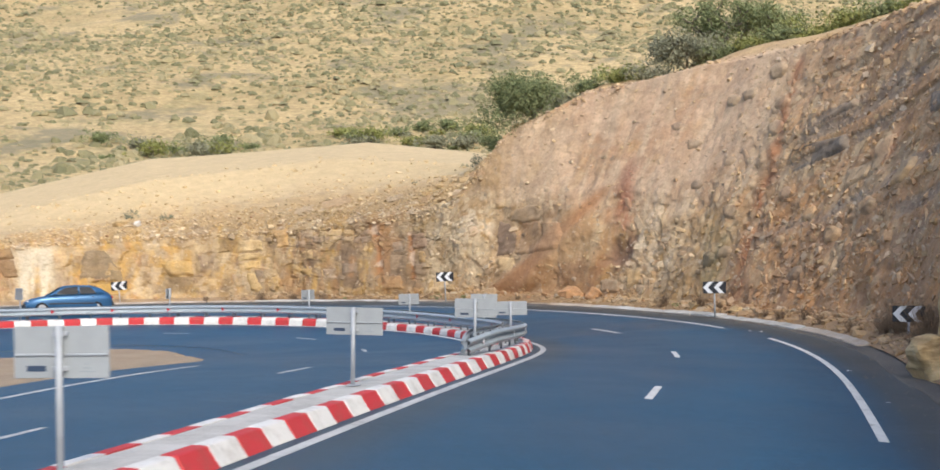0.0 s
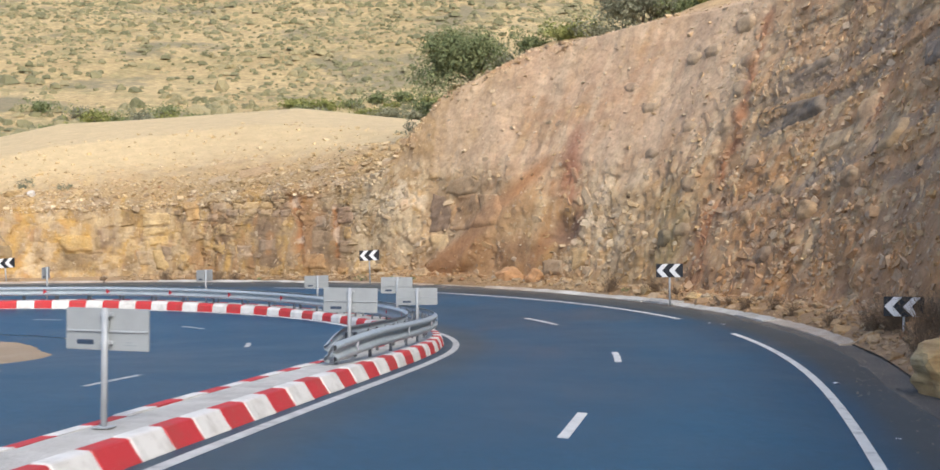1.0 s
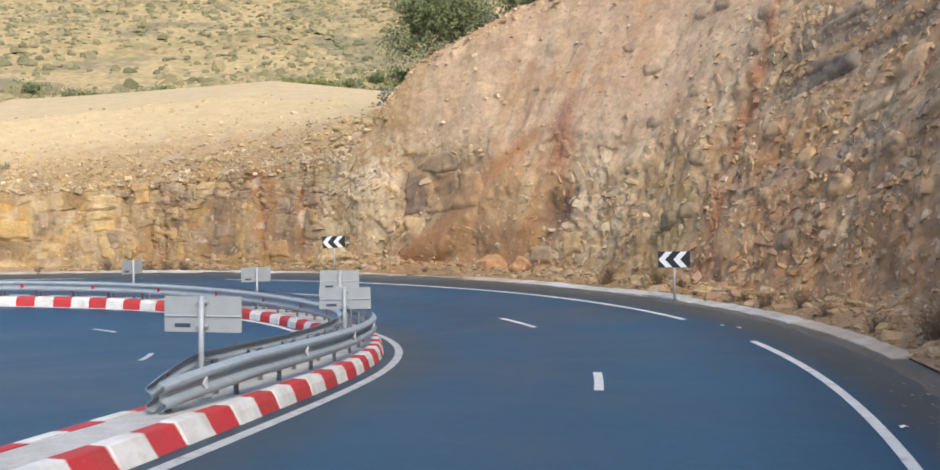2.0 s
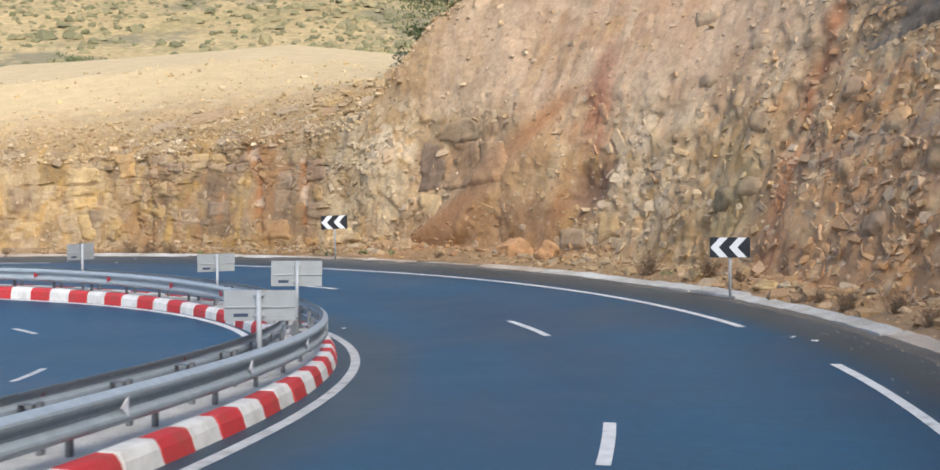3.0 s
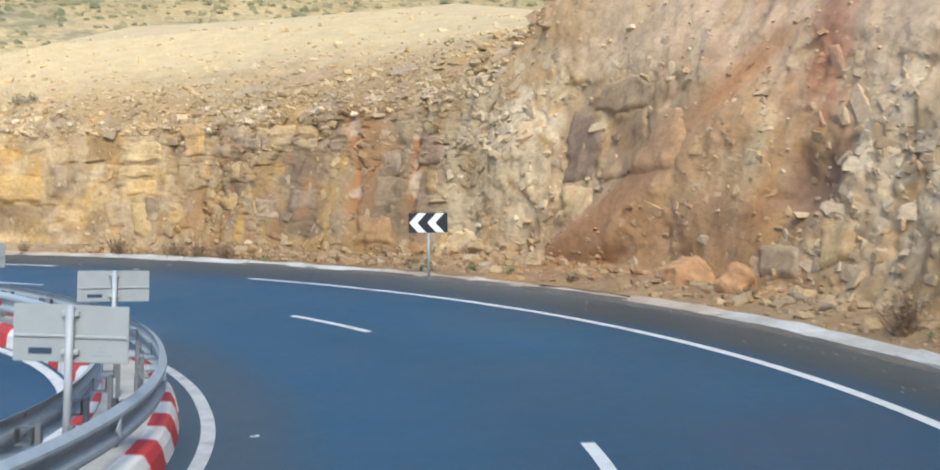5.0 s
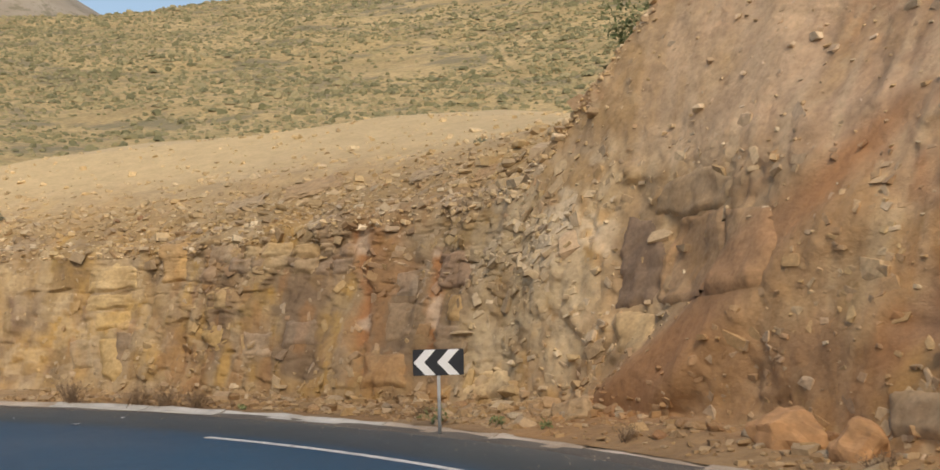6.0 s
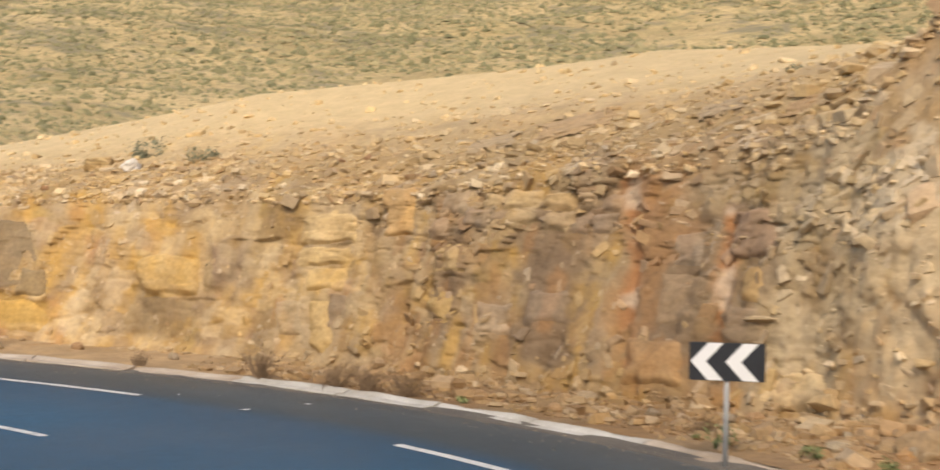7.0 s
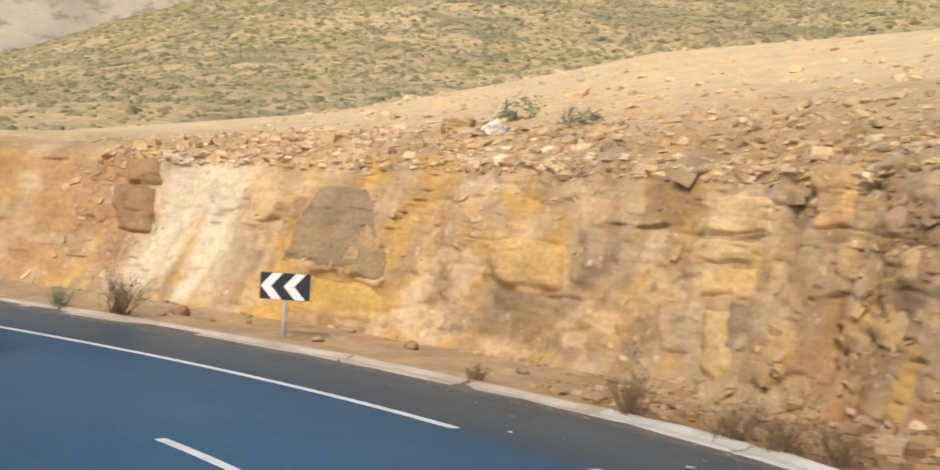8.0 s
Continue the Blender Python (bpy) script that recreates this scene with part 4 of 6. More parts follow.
BLOCKS = [
    # dark rock with an ochre foot, and a brown one further round the bend
    ([(110.8, 3.0), (110.13, 3.04), (109.8, 2.2), (109.57, 1.62), (109.95, 1.5), (110.95, 1.4), (110.92, 2.2)], 0.12, (0.215, 0.165, 0.11), 0.0),
    ([(109.95, 1.9), (109.66, 1.85), (109.47, 1.28), (109.98, 1.22)], 0.26, (0.26, 0.20, 0.125), 0.08),
    ([(110.75, 1.15), (109.65, 1.15), (109.4, 0.75), (109.5, 0.5), (110.6, 0.5)], 0.10, (0.47, 0.31, 0.10), 0.0),
    ([(113.64, 3.12), (113.15, 3.17), (113.06, 2.6), (113.5, 2.5)], 0.20, (0.26, 0.17, 0.09), 0.05),
    ([(113.62, 2.5), (113.08, 2.5), (112.93, 1.5), (113.41, 1.59), (113.66, 2.1)], 0.26, (0.23, 0.15, 0.085), 0.05),
    # pale, orange, yellow and grey blocks of the low stretch
    ([(105.7, 3.42), (105.3, 3.62), (104.93, 3.5), (104.91, 3.01), (105.71, 2.85)], 0.20, (0.60, 0.46, 0.26), 0.03),
    ([(105.74, 2.76), (105.0, 2.85), (105.0, 2.46), (105.7, 2.36)], 0.16, (0.57, 0.43, 0.22), 0.0),
    ([(105.5, 2.3), (104.95, 2.38), (104.9, 1.95), (105.45, 1.9)], 0.13, (0.55, 0.40, 0.19), 0.0),
    ([(104.56, 4.16), (104.06, 4.16), (103.9, 3.12), (104.32, 3.15)], 0.22, (0.56, 0.36, 0.16), 0.03),
    ([(105.4, 1.66), (105.1, 1.7), (104.8, 0.85), (104.95, 0.62), (105.2, 0.7)], 0.22, (0.50, 0.36, 0.16), 0.0),
    ([(105.14, 1.86), (104.8, 1.86), (104.78, 1.5), (104.95, 1.1)], 0.15, (0.24, 0.18, 0.13), 0.0),
    ([(105.92, 1.6), (105.48, 1.66), (105.42, 0.95), (105.75, 0.9)], 0.16, (0.32, 0.275, 0.22), 0.0),
    ([(108.25, 2.2), (107.9, 2.5), (107.3, 2.4), (107.2, 1.6), (108.0, 1.46)], 0.26, (0.50, 0.36, 0.165), -0.10),
    ([(103.5, 4.1), (103.1, 4.15), (103.0, 3.7), (103.45, 3.62)], 0.20, (0.40, 0.33, 0.26), 0.0),
    ([(103.7, 3.5), (103.3, 3.55), (103.25, 3.1), (103.65, 3.05)], 0.16, (0.33, 0.27, 0.22), 0.0),
    ([(103.5, 2.9), (103.0, 3.0), (102.95, 2.5), (103.4, 2.45)], 0.12, (0.54, 0.41, 0.23), 0.0),
    ([(101.9, 2.2), (101.4, 2.25), (101.3, 1.65), (101.85, 1.6)], 0.16, (0.27, 0.22, 0.185), 0.0),
    ([(102.6, 1.9), (102.1, 1.95), (102.05, 1.4), (102.55, 1.35)], 0.16, (0.38, 0.31, 0.25), 0.0),
    ([(103.6, 1.9), (103.0, 2.0), (103.0, 1.5), (103.5, 1.4)], 0.14, (0.55, 0.40, 0.18), 0.0),
    # beside the cracks: dark, ochre and orange
    ([(99.5, 3.88), (98.98, 3.88), (98.74, 3.06), (99.38, 3.04)], 0.16, (0.25, 0.175, 0.13), 0.05),
    ([(99.12, 2.9), (98.82, 2.9), (98.7, 2.3), (99.05, 2.3)], 0.15, (0.48, 0.32, 0.14), 0.0),
    ([(99.2, 2.22), (98.7, 2.22), (98.58, 1.6), (99.1, 1.55)], 0.14, (0.26, 0.20, 0.16), 0.0),
    ([(100.2, 3.4), (99.68, 3.5), (99.62, 2.9), (100.1, 2.85)], 0.14, (0.33, 0.28, 0.24), 0.0),
    ([(100.2, 2.7), (99.6, 2.6), (99.6, 1.9), (100.1, 1.8)], 0.10, (0.30, 0.225, 0.16), 0.0),
    ([(100.4, 1.5), (99.65, 1.5), (99.5, 0.8), (100.3, 0.75)], 0.20, (0.36, 0.235, 0.13), -0.05),
    ([(98.5, 0.72), (98.35, 1.15), (97.9, 1.2), (97.6, 0.75), (98.0, 0.6)], 0.26, (0.60, 0.48, 0.32), 0.0),
    # dark corner, red-brown block over a flat crack, grey stone in the hollow
    ([(95.75, 4.5), (95.2, 4.35), (94.75, 3.6), (94.8, 2.68), (95.6, 2.62)], 0.16, (0.19, 0.135, 0.105), 0.0),
    ([(94.75, 3.55), (94.5, 4.3), (93.6, 4.45), (93.3, 3.7), (93.35, 2.78), (94.72, 2.7)], 0.26, (0.31, 0.195, 0.13), 0.0),
    ([(93.3, 2.8), (93.3, 3.7), (93.55, 4.4), (92.5, 4.3), (92.1, 3.6), (92.3, 2.95)], 0.22, (0.35, 0.22, 0.14), 0.05),
    ([(95.2, 4.45), (94.6, 4.35), (93.6, 4.5), (93.5, 5.0), (94.3, 5.3), (95.0, 5.05)], 0.22, (0.33, 0.255, 0.19), 0.0),
    ([(95.5, 2.5), (94.7, 2.52), (94.6, 1.8), (95.3, 1.75)], 0.16, (0.50, 0.38, 0.23), 0.0),
    ([(90.1, 1.42), (89.2, 1.48), (88.9, 0.85), (89.9, 0.8)], 0.22, (0.29, 0.26, 0.22), 0.0),
    ([(88.8, 1.9), (88.2, 2.0), (88.0, 1.3), (88.6, 1.1)], 0.22, (0.46, 0.33, 0.18), 0.0),
    # grey slabs of the beds
    ([(82.17, 7.06), (80.8, 7.3), (79.41, 7.52), (79.10, 6.84), (80.4, 6.5), (81.73, 6.12)], 0.22, (0.205, 0.175, 0.15), 0.05),
    ([(75.1, 8.45), (73.7, 8.5), (73.4, 7.7), (74.5, 7.6)], 0.2, (0.22, 0.19, 0.17), 0.0),
    ([(81.4, 8.5), (79.6, 8.95), (79.4, 8.6), (81.2, 8.05)], 0.14, (0.25, 0.21, 0.18), 0.0),
    ([(78.6, 5.9), (77.4, 6.2), (77.2, 5.6), (78.3, 5.2)], 0.14, (0.50, 0.40, 0.29), 0.0),
    ([(77.3, 7.0), (76.5, 7.2), (76.4, 5.9), (77.1, 5.8)], 0.16, (0.56, 0.46, 0.34), 0.0),
]
for k, (outline, out, tone, lean) in enumerate(BLOCKS):
    face_block(outline, out, tone, 700 + k, lean)
# the course of squared blocks under the rim
course = random.Random(64)
for top, low in ((4.08, 3.76), (3.74, 3.36)):
    q = 100.98
    while q < 102.9:
        w = course.uniform(0.22, 0.44)
        tone = course.choice(((0.56, 0.44, 0.28), (0.50, 0.37, 0.21), (0.38, 0.31, 0.24), (0.30, 0.235, 0.19)) if top > 4 else ((0.29, 0.235, 0.20), (0.25, 0.20, 0.17), (0.42, 0.33, 0.22)))
        d = course.uniform(-0.05, 0.05)
        face_block([(q + w, top + d), (q + 0.03, top + d), (q + 0.02, low + d), (q + w, low + d)], course.uniform(0.10, 0.24), tone, 780 + int(q * 20), 0.03)
        q += w + 0.02
# rounded dark stones in the high face
for k, (s, z, r, tone) in enumerate(((87.2, 7.9, 0.36, 0), (84.5, 11.0, 0.5, 1), (85.4, 10.05, 0.42, 0), (86.2, 9.9, 0.38, 1), (83.45, 8.2, 0.45, 0), (83.6, 9.4, 0.4, 1), (84.1, 4.5, 0.42, 0), (84.4, 2.45, 0.45, 2), (83.7, 2.75, 0.36, 0),
                                   (86.5, 5.9, 0.30, 0), (78.95, 1.95, 0.42, 0), (80.6, 3.2, 0.34, 3), (79.8, 4.3, 0.4, 3), (81.5, 5.2, 0.34, 0), (77.8, 3.4, 0.5, 3), (76.0, 4.4, 0.5, 1), (74.5, 5.6, 0.6, 3), (85.2, 6.9, 0.3, 1), (88.3, 8.9, 0.28, 0))):
    face_block(round_outline(s, z, r, r * 0.85, 300 + k), 0.6 * r, ((0.25, 0.215, 0.185), (0.33, 0.27, 0.21), (0.21, 0.175, 0.12), (0.50, 0.38, 0.25))[tone], 400 + k)


# ---- carriageways ----
def drift(s):
    """How far the median lies inward of its usual line."""
    return np.interp(s, [66, 78, 84, 100], [0.0, -0.14, -0.24, -0.24])


def strip(name, s0, s1, u0, u1, lift, material, ds=0.5, across=2, follow=None):
    s = np.linspace(s0, s1, max(2, int((s1 - s0) / ds) + 1))
    u = np.linspace(u0, u1, across)
    ss, uu = np.meshgrid(s, u, indexing="ij")
    if follow:
        uu = uu + follow(ss)
    pts = place(ss, uu)
    pts[..., 2] += lift
    me = grid_mesh(name, pts[:, ::-1])
    me.materials.append(material)
    return me


def build_road():
    s = np.arange(2, 172, 0.4)
    k = np.r_[np.linspace(-2, -1, 18), np.linspace(0, 1, 26)]
    ss, kk = np.meshgrid(s, k, indexing="ij")
    ragged = 0.06 * fbm(ss / 0.8, 0 * ss, 0 * ss, 3, 99)
    uu = np.where(kk < 0, -13.2 + (kk + 2) * 8.75, -4.35 + kk * (gutter_line(ss) - 0.30 + ragged + 4.35))
    pts = place(ss, uu)
    me = grid_mesh("road", pts[:, ::-1])
    wear = 1 + 0.16 * np.exp(-((uu[:, ::-1] - 2.0) / 1.3) ** 2) - 0.10 * ramp(uu[:, ::-1], 4.0, 4.6) + 0.08 * fbm(ss / 9, uu[:, ::-1] / 1.4, 0 * ss, 3, 91)
    wear = wear + (0.25 + 0.3 * fbm(ss / 2.0, uu[:, ::-1] / 0.6, 0 * ss, 3, 92)) * ramp(uu[:, ::-1], 4.4, 5.6)
    dust = (1 - ramp(gutter_line(ss) - uu[:, ::-1] + 0.35 * fbm(ss / 1.1, uu[:, ::-1] / 0.7, 0 * ss, 3, 93), 0.2, 1.5))
    side = np.maximum(ramp(uu[:, ::-1], 4.05, 4.7), inside(uu[:, ::-1], -4.4, -2.7, 0.5) * 0.8)
    tint = np.stack([wear * (1 + 1.9 * side + 1.5 * dust), wear * (1 - 0.08 * side + 0.22 * dust), wear * (1 - 0.42 * side + 0.06 * dust)], -1)
    colour_layer(me, "wear", tint.reshape(-1, 3))
    road = thing("road", me, ASPHALT, "dark asphalt hairpin bend with white markings", "road", kind="structure")
    for a, b in ((20.0, 45.5), (49.6, 71.7), (76.6, 98.9), (104.3, 126.0), (131.0, 150.0)):
        part("edge_line", strip("edge_line", a, b, 3.88 + 0.4 * (a > 100), 4.05 + 0.4 * (a > 100), 0.005, LINE), LINE, road)
    for a, b in ((27.0, 29.7), (40.0, 42.7), (52.55, 55.1), (63.8, 66.45), (77.0, 80.2), (90.3, 93.2), (101.9, 104.6), (115.0, 117.8), (128.0, 130.8)):
        u = float(np.interp((a + b) / 2, [50, 65, 78, 92, 104], [-0.12, 0.12, 0.12, 0.2, 0.55]))
        part("lane_dash", strip("lane_dash", a, b, u, u + 0.15, 0.005, LINE), LINE, road)
    part("median_line", strip("median_line", 6, 160, -3.58, -3.42, 0.005, WORN_LINE, follow=drift), LINE, road)
    part("median_line", strip("median_line", 6, 160, -5.45, -5.28, 0.005, LINE), LINE, road)
    part("inner_line", strip("inner_line", 20, 60.5, -12.05, -11.9, 0.005, WORN_LINE), LINE, road)
    for a, b, u in ((31.0, 33.7, -9.0), (44.0, 46.7, -8.9), (57.15, 59.8, -8.8), (73.1, 76.2, -9.15), (87.5, 90.2, -9.1), (101.5, 104.2, -9.0), (115.0, 117.7, -8.8)):
        part("lane_dash", strip("lane_dash", a, b, u - 0.07, u + 0.07, 0.005, WORN_LINE), LINE, road)


build_road()


def build_island():
    s = np.arange(2, 172, 0.5)
    k = np.linspace(0, 1, 14)
    rim = place(s, np.full(s.shape, -13.19))
    spine = np.stack([np.full(s.shape, -17.5), np.minimum(rim[:, 1], 27.0), np.full(s.shape, -0.9)], -1)
    pts = rim[:, None] * (1 - k)[None, :, None] + spine[:, None] * k[None, :, None]
    pts[..., 2] -= 0.012
    apron = grid_mesh("apron", pts)
    colour_layer(apron, "wear", np.full((len(s) * len(k), 3), 0.95))
    thing("apron", apron, ASPHALT, "asphalt apron inside the hairpin", "road", kind="structure")
    start = np.interp(s, [56, 65, 72, 80, 120], [0.05, 0.65, 1.2, 1.8, 2.3]) + 0.12 * fbm(s / 1.5, 0 * s, 0 * s, 3, 94)
    start = start / np.linalg.norm(rim[:, :2] - spine[:, :2], axis=1)
    kk = start[:, None] + (1 - start[:, None]) * np.linspace(0, 1, 26)[None]
    pts = rim[:, None] * (1 - kk)[..., None] + spine[:, None] * kk[..., None]
    pts[..., 2] += -0.02 + 0.10 * ramp(kk - start[:, None], 0, 0.1) + 0.05 * fbm(pts[..., 0] / 0.8, pts[..., 1] / 0.8, 0 * kk, 3, 95) * ramp(kk - start[:, None], 0.02, 0.1)
    thing("sand_island", grid_mesh("sand_island", pts), SAND, "bare tan sandy patch inside the hairpin", "ground", kind="structure")
    s = np.arange(2, 172, 0.5)
    k = np.linspace(0, 1, 14)
    ss, kk = np.meshgrid(s, k, indexing="ij")
    uu = gutter_line(ss) - 0.6 + kk * 1.1
    pts = place(ss, uu)
    pts[..., 2] += -0.035 + 0.035 * ramp(kk, 0.1, 0.35) + 0.025 * fbm(ss / 0.6, uu / 0.6, 0 * uu, 3, 97) * ramp(kk, 0.1, 0.5)
    thing("verge", grid_mesh("verge", pts[:, ::-1]), VERGE, "grey-brown gravel verge beside the asphalt", "verge", kind="structure")


build_island()


# ---- median: painted kerb stones, concrete filling ----
KERB_FOOT, KERB_BACK, KERB_H, STONE = -3.80, -5.0, 0.24, 0.83


def median_top(s, u):
    """Height of the median's filling, level with the stones beside the outer carriageway."""
    return surface(s, np.full_like(s, KERB_FOOT)) + KERB_H + 0 * u


def stone_mesh(name, s0, s1, foot, way, height, seed):
    """A kerb stone along the bend: battered face, chamfered edge, flat top. way: -1 when its back lies further inward."""
    rnd = random.Random(seed)
    prof = [(0.0, -0.12), (0.012, 0.0), (0.05, height * 0.62), (0.10, height - 0.012), (0.125, height), (0.29, height + 0.004), (0.29, -0.12)]
    lift, push = rnd.uniform(-0.008, 0.008), rnd.uniform(-0.012, 0.012)
    rows = []
    for s, trim in ((s0, 0.012), (s0 + 0.02, 0.0), ((s0 + s1) / 2, 0.0), (s1 - 0.02, 0.0), (s1, 0.012)):
        row = []
        flare = 0.06 * (1 - float(ramp(s, 54, 63))) * (way < 0)
        for d, h in prof:
            d = d - flare * (h < 0.1) * (d < 0.1)
            u = foot + float(drift(s)) + way * (d + push + trim * (0.03 < d < 0.2))
            base = float(surface(s, np.float64(KERB_FOOT + 0.02)))
            row.append(tuple(place(s, u, base + (h if h > 0 else h - 0.35 * (way > 0)) + lift - trim * (h > 0.1))))
        rows.append(row)
    verts, n = [v for r in rows for v in r], len(prof)
    faces = [(i * n + j, i * n + j + 1, (i + 1) * n + j + 1, (i + 1) * n + j) for i in range(len(rows) - 1) for j in range(n - 1)]
    faces += [tuple(range(n)), tuple(range((len(rows) - 1) * n, len(rows) * n))[::-1]]
    if way > 0:
        faces = [f[::-1] for f in faces]
    return mesh_of(name, verts, faces)


def build_median():
    s = np.arange(9, 165, 0.3)
    k = np.linspace(0, 1, 9)
    ss, kk = np.meshgrid(s, k, indexing="ij")
    uu = (KERB_FOOT - 0.25) + kk * (KERB_BACK - KERB_FOOT + 0.5)
    z = median_top(ss, uu) - 0.012 + 0.012 * fbm(ss / 0.5, uu / 0.5, 0 * uu, 3, 98)
    pts = place(ss, uu + drift(ss), z)
    median = thing("median", grid_mesh("median", pts), INFILL, "raised concrete median edged with red and white kerb stones", "median", kind="structure")
    # stones of one length along the kerb, so that they take up more of the road's length in the bend
    starts = [48.14 - STONE * k for k in range(46, -1, -1)]
    while starts[-1] < 150:
        q = starts[-1]
        bend = (heading(q + 1) - heading(q - 1) + math.pi) % math.tau - math.pi
        starts.append(q + STONE / (1 - 3.9 * bend / 2))
    for i in range(len(starts) - 1):
        s0, s1 = starts[i] + 0.004, starts[i + 1] - 0.004
        mat = KERB_WHITE if i % 2 == 0 else KERB_RED
        part("kerb_stone", stone_mesh("kerb_stone", s0, s1, KERB_FOOT, -1, KERB_H, i), mat, median)
        part("kerb_stone", stone_mesh("kerb_stone", s0, s1, KERB_BACK, 1, KERB_H, i + 500), mat, median)


build_median()


# ---- gutter ----
def build_gutter():
    gutter = tagged(new("gutter"), "limewashed concrete gutter, cracked and partly under earth", "gutter", kind="structure")
    s, i = 68.5, 0
    rnd = random.Random(5)
    while s < 113:
        length = rnd.uniform(1.6, 2.4)
        dz, dt = rnd.uniform(-0.045, 0.0) - (0.03 if s > 89 else 0.0) - (0.03 if 88 < s < 95.5 else 0.0) - (0.11 if 76.4 < s + length / 2 < 77.6 else 0.0), rnd.uniform(-0.05, 0.05)
        rows = []
        for a in np.linspace(s + 0.015, s + length - 0.015, 5):
            g = float(gutter_line(a)) + dt
            base = float(surface(a, np.float64(g))) + dz
            wob = 0.012 * math.sin(a * 5.3) + 0.008 * math.sin(a * 13.1)
            rows.append([tuple(place(a, g + d, base + h + wob)) for d, h in ((0, -0.1), (0.01, 0.045), (0.05, 0.06), (0.22, 0.07), (0.34, 0.12), (0.42, 0.13), (0.44, -0.1))])
        n = 7
        verts = [v for r in rows for v in r]
        faces = [(i0 * n + j, (i0 + 1) * n + j, (i0 + 1) * n + j + 1, i0 * n + j + 1) for i0 in range(4) for j in range(n - 1)]
        faces += [tuple(range(n)), tuple(range(4 * n, 5 * n))[::-1]]
        part("gutter_slab", mesh_of("gutter_slab", verts, faces), GUTTER_DIRTY if s > 103.5 or s < 73 or 88 < s < 95.5 else GUTTER, gutter)
        s += length
        i += 1


build_gutter()


# ---- guardrails ----
W_BEAM = [(0.0, 0.17), (0.015, 0.16), (0.076, 0.125), (0.083, 0.10), (0.076, 0.072), (0.014, 0.03), (0.008, 0.0), (0.014, -0.03),
          (0.076, -0.072), (0.083, -0.10), (0.076, -0.125), (0.015, -0.16), (0.0, -0.17)]
RAIL_MID = 0.36


def beam_mesh(s0, s1, u, way, end=False):
    """A W-beam that follows the bend; way is the side it bulges to. At its end it bends down and back."""
    rows, n = [], len(W_BEAM)
    stations = np.linspace(s0, s1, max(4, int((s1 - s0) / 0.25) + 1))
    prof = [(d, h) for d, h in W_BEAM] + [(d - 0.004, h) for d, h in W_BEAM[::-1]]
    for s in stations:
        mid = float(median_top(np.array([s]), np.array([u]))[0]) + RAIL_MID
        tuck = 0.0
        if end:
            k = max(0.0, 1 - (s - s0) / 2.6)
            mid -= 0.17 * k ** 1.5
            tuck = 0.30 * k ** 1.4
        rows.append([tuple(place(s, u + float(drift(s)) + way * (d - tuck), mid + h)) for d, h in prof])
    m = len(prof)
    verts = [v for r in rows for v in r]
    faces = [(i * m + j, (i + 1) * m + j, (i + 1) * m + (j + 1) % m, i * m + (j + 1) % m) for i in range(len(rows) - 1) for j in range(m)]
    if way < 0:
        faces = [f[::-1] for f in faces]
    for a in (0, (len(rows) - 1) * m):
        faces += [(a + j, a + j + 1, a + m - 2 - j, a + m - 1 - j) for j in range(n - 1)]
    return mesh_of("beam", verts, faces)


def build_guardrail(u, way, label, reflector):
    rail = tagged(new("guardrail"), label, "guardrail", "guardrails on the median")
    post = box_bm(0.075, 0.05, 0.64, (0, 0, 0.14), 0.006)
    pm = bpy.data.meshes.new("post")
    post.to_mesh(pm)
    post.free()
    pm.materials.append(RAIL_POST)
    # spacer: an open steel box between post and beam
    sp = bmesh.new()
    for y, sy, z, sz in ((0.0, 0.14, 0.07, 0.006), (0.0, 0.14, -0.07, 0.006), (0.067, 0.006, 0.0, 0.134), (-0.067, 0.006, 0.0, 0.134)):
        bmesh.ops.create_cube(sp, size=1.0, matrix=Matrix.Translation((0, y, z)) @ Matrix.Diagonal((0.12, sy, sz, 1)))
    sm = bpy.data.meshes.new("spacer")
    sp.to_mesh(sm)
    sp.free()
    sm.materials.append(RAIL_POST)
    tri = plate_bm([(-0.075, 0.0), (0.075, 0.10), (0.075, -0.10)], 0.012)
    tm = bpy.data.meshes.new("reflector")
    tri.to_mesh(tm)
    tri.free()
    tm.materials.append(reflector)
    s = 57.1
    while s < 140:
        part("beam", beam_mesh(s, s + 4.06, u, way, end=s < 58), RAIL, rail)
        for k in (0, 1):
            a = s + 0.35 + 2.0 * k
            top = float(median_top(np.array([a]), np.array([u]))[0])
            turn = heading(a)
            drop = 0.18 * max(0.0, 1 - (a - 57.1) / 2.6) if a < 60 else 0.0
            ob = part("post", pm, None, rail)
            ob.matrix_basis = Matrix.Translation(place(a, float(drift(a)) + u - way * (0.20 if a > 58 else 0.33), top - drop)) @ Matrix.Rotation(turn, 4, "Z")
            if a > 59:
                ob = part("spacer", sm, None, rail)
                ob.matrix_basis = Matrix.Translation(place(a, float(drift(a)) + u - way * 0.088, top + RAIL_MID)) @ Matrix.Rotation(turn, 4, "Z")
        a = s + 0.9
        ob = part("reflector", tm, None, rail, "small triangular reflector")
        top = float(median_top(np.array([a]), np.array([u]))[0])
        drop = 0.17 * max(0.0, 1 - (a - 57.1) / 2.6) ** 1.5
        ob.matrix_basis = Matrix.Translation(place(a, float(drift(a)) + u + way * (0.075 - 0.30 * max(0.0, 1 - (a - 57.1) / 2.6) ** 1.4), top + RAIL_MID - drop)) @ Matrix.Rotation(heading(a), 4, "Z")
        s += 4.0
    return rail


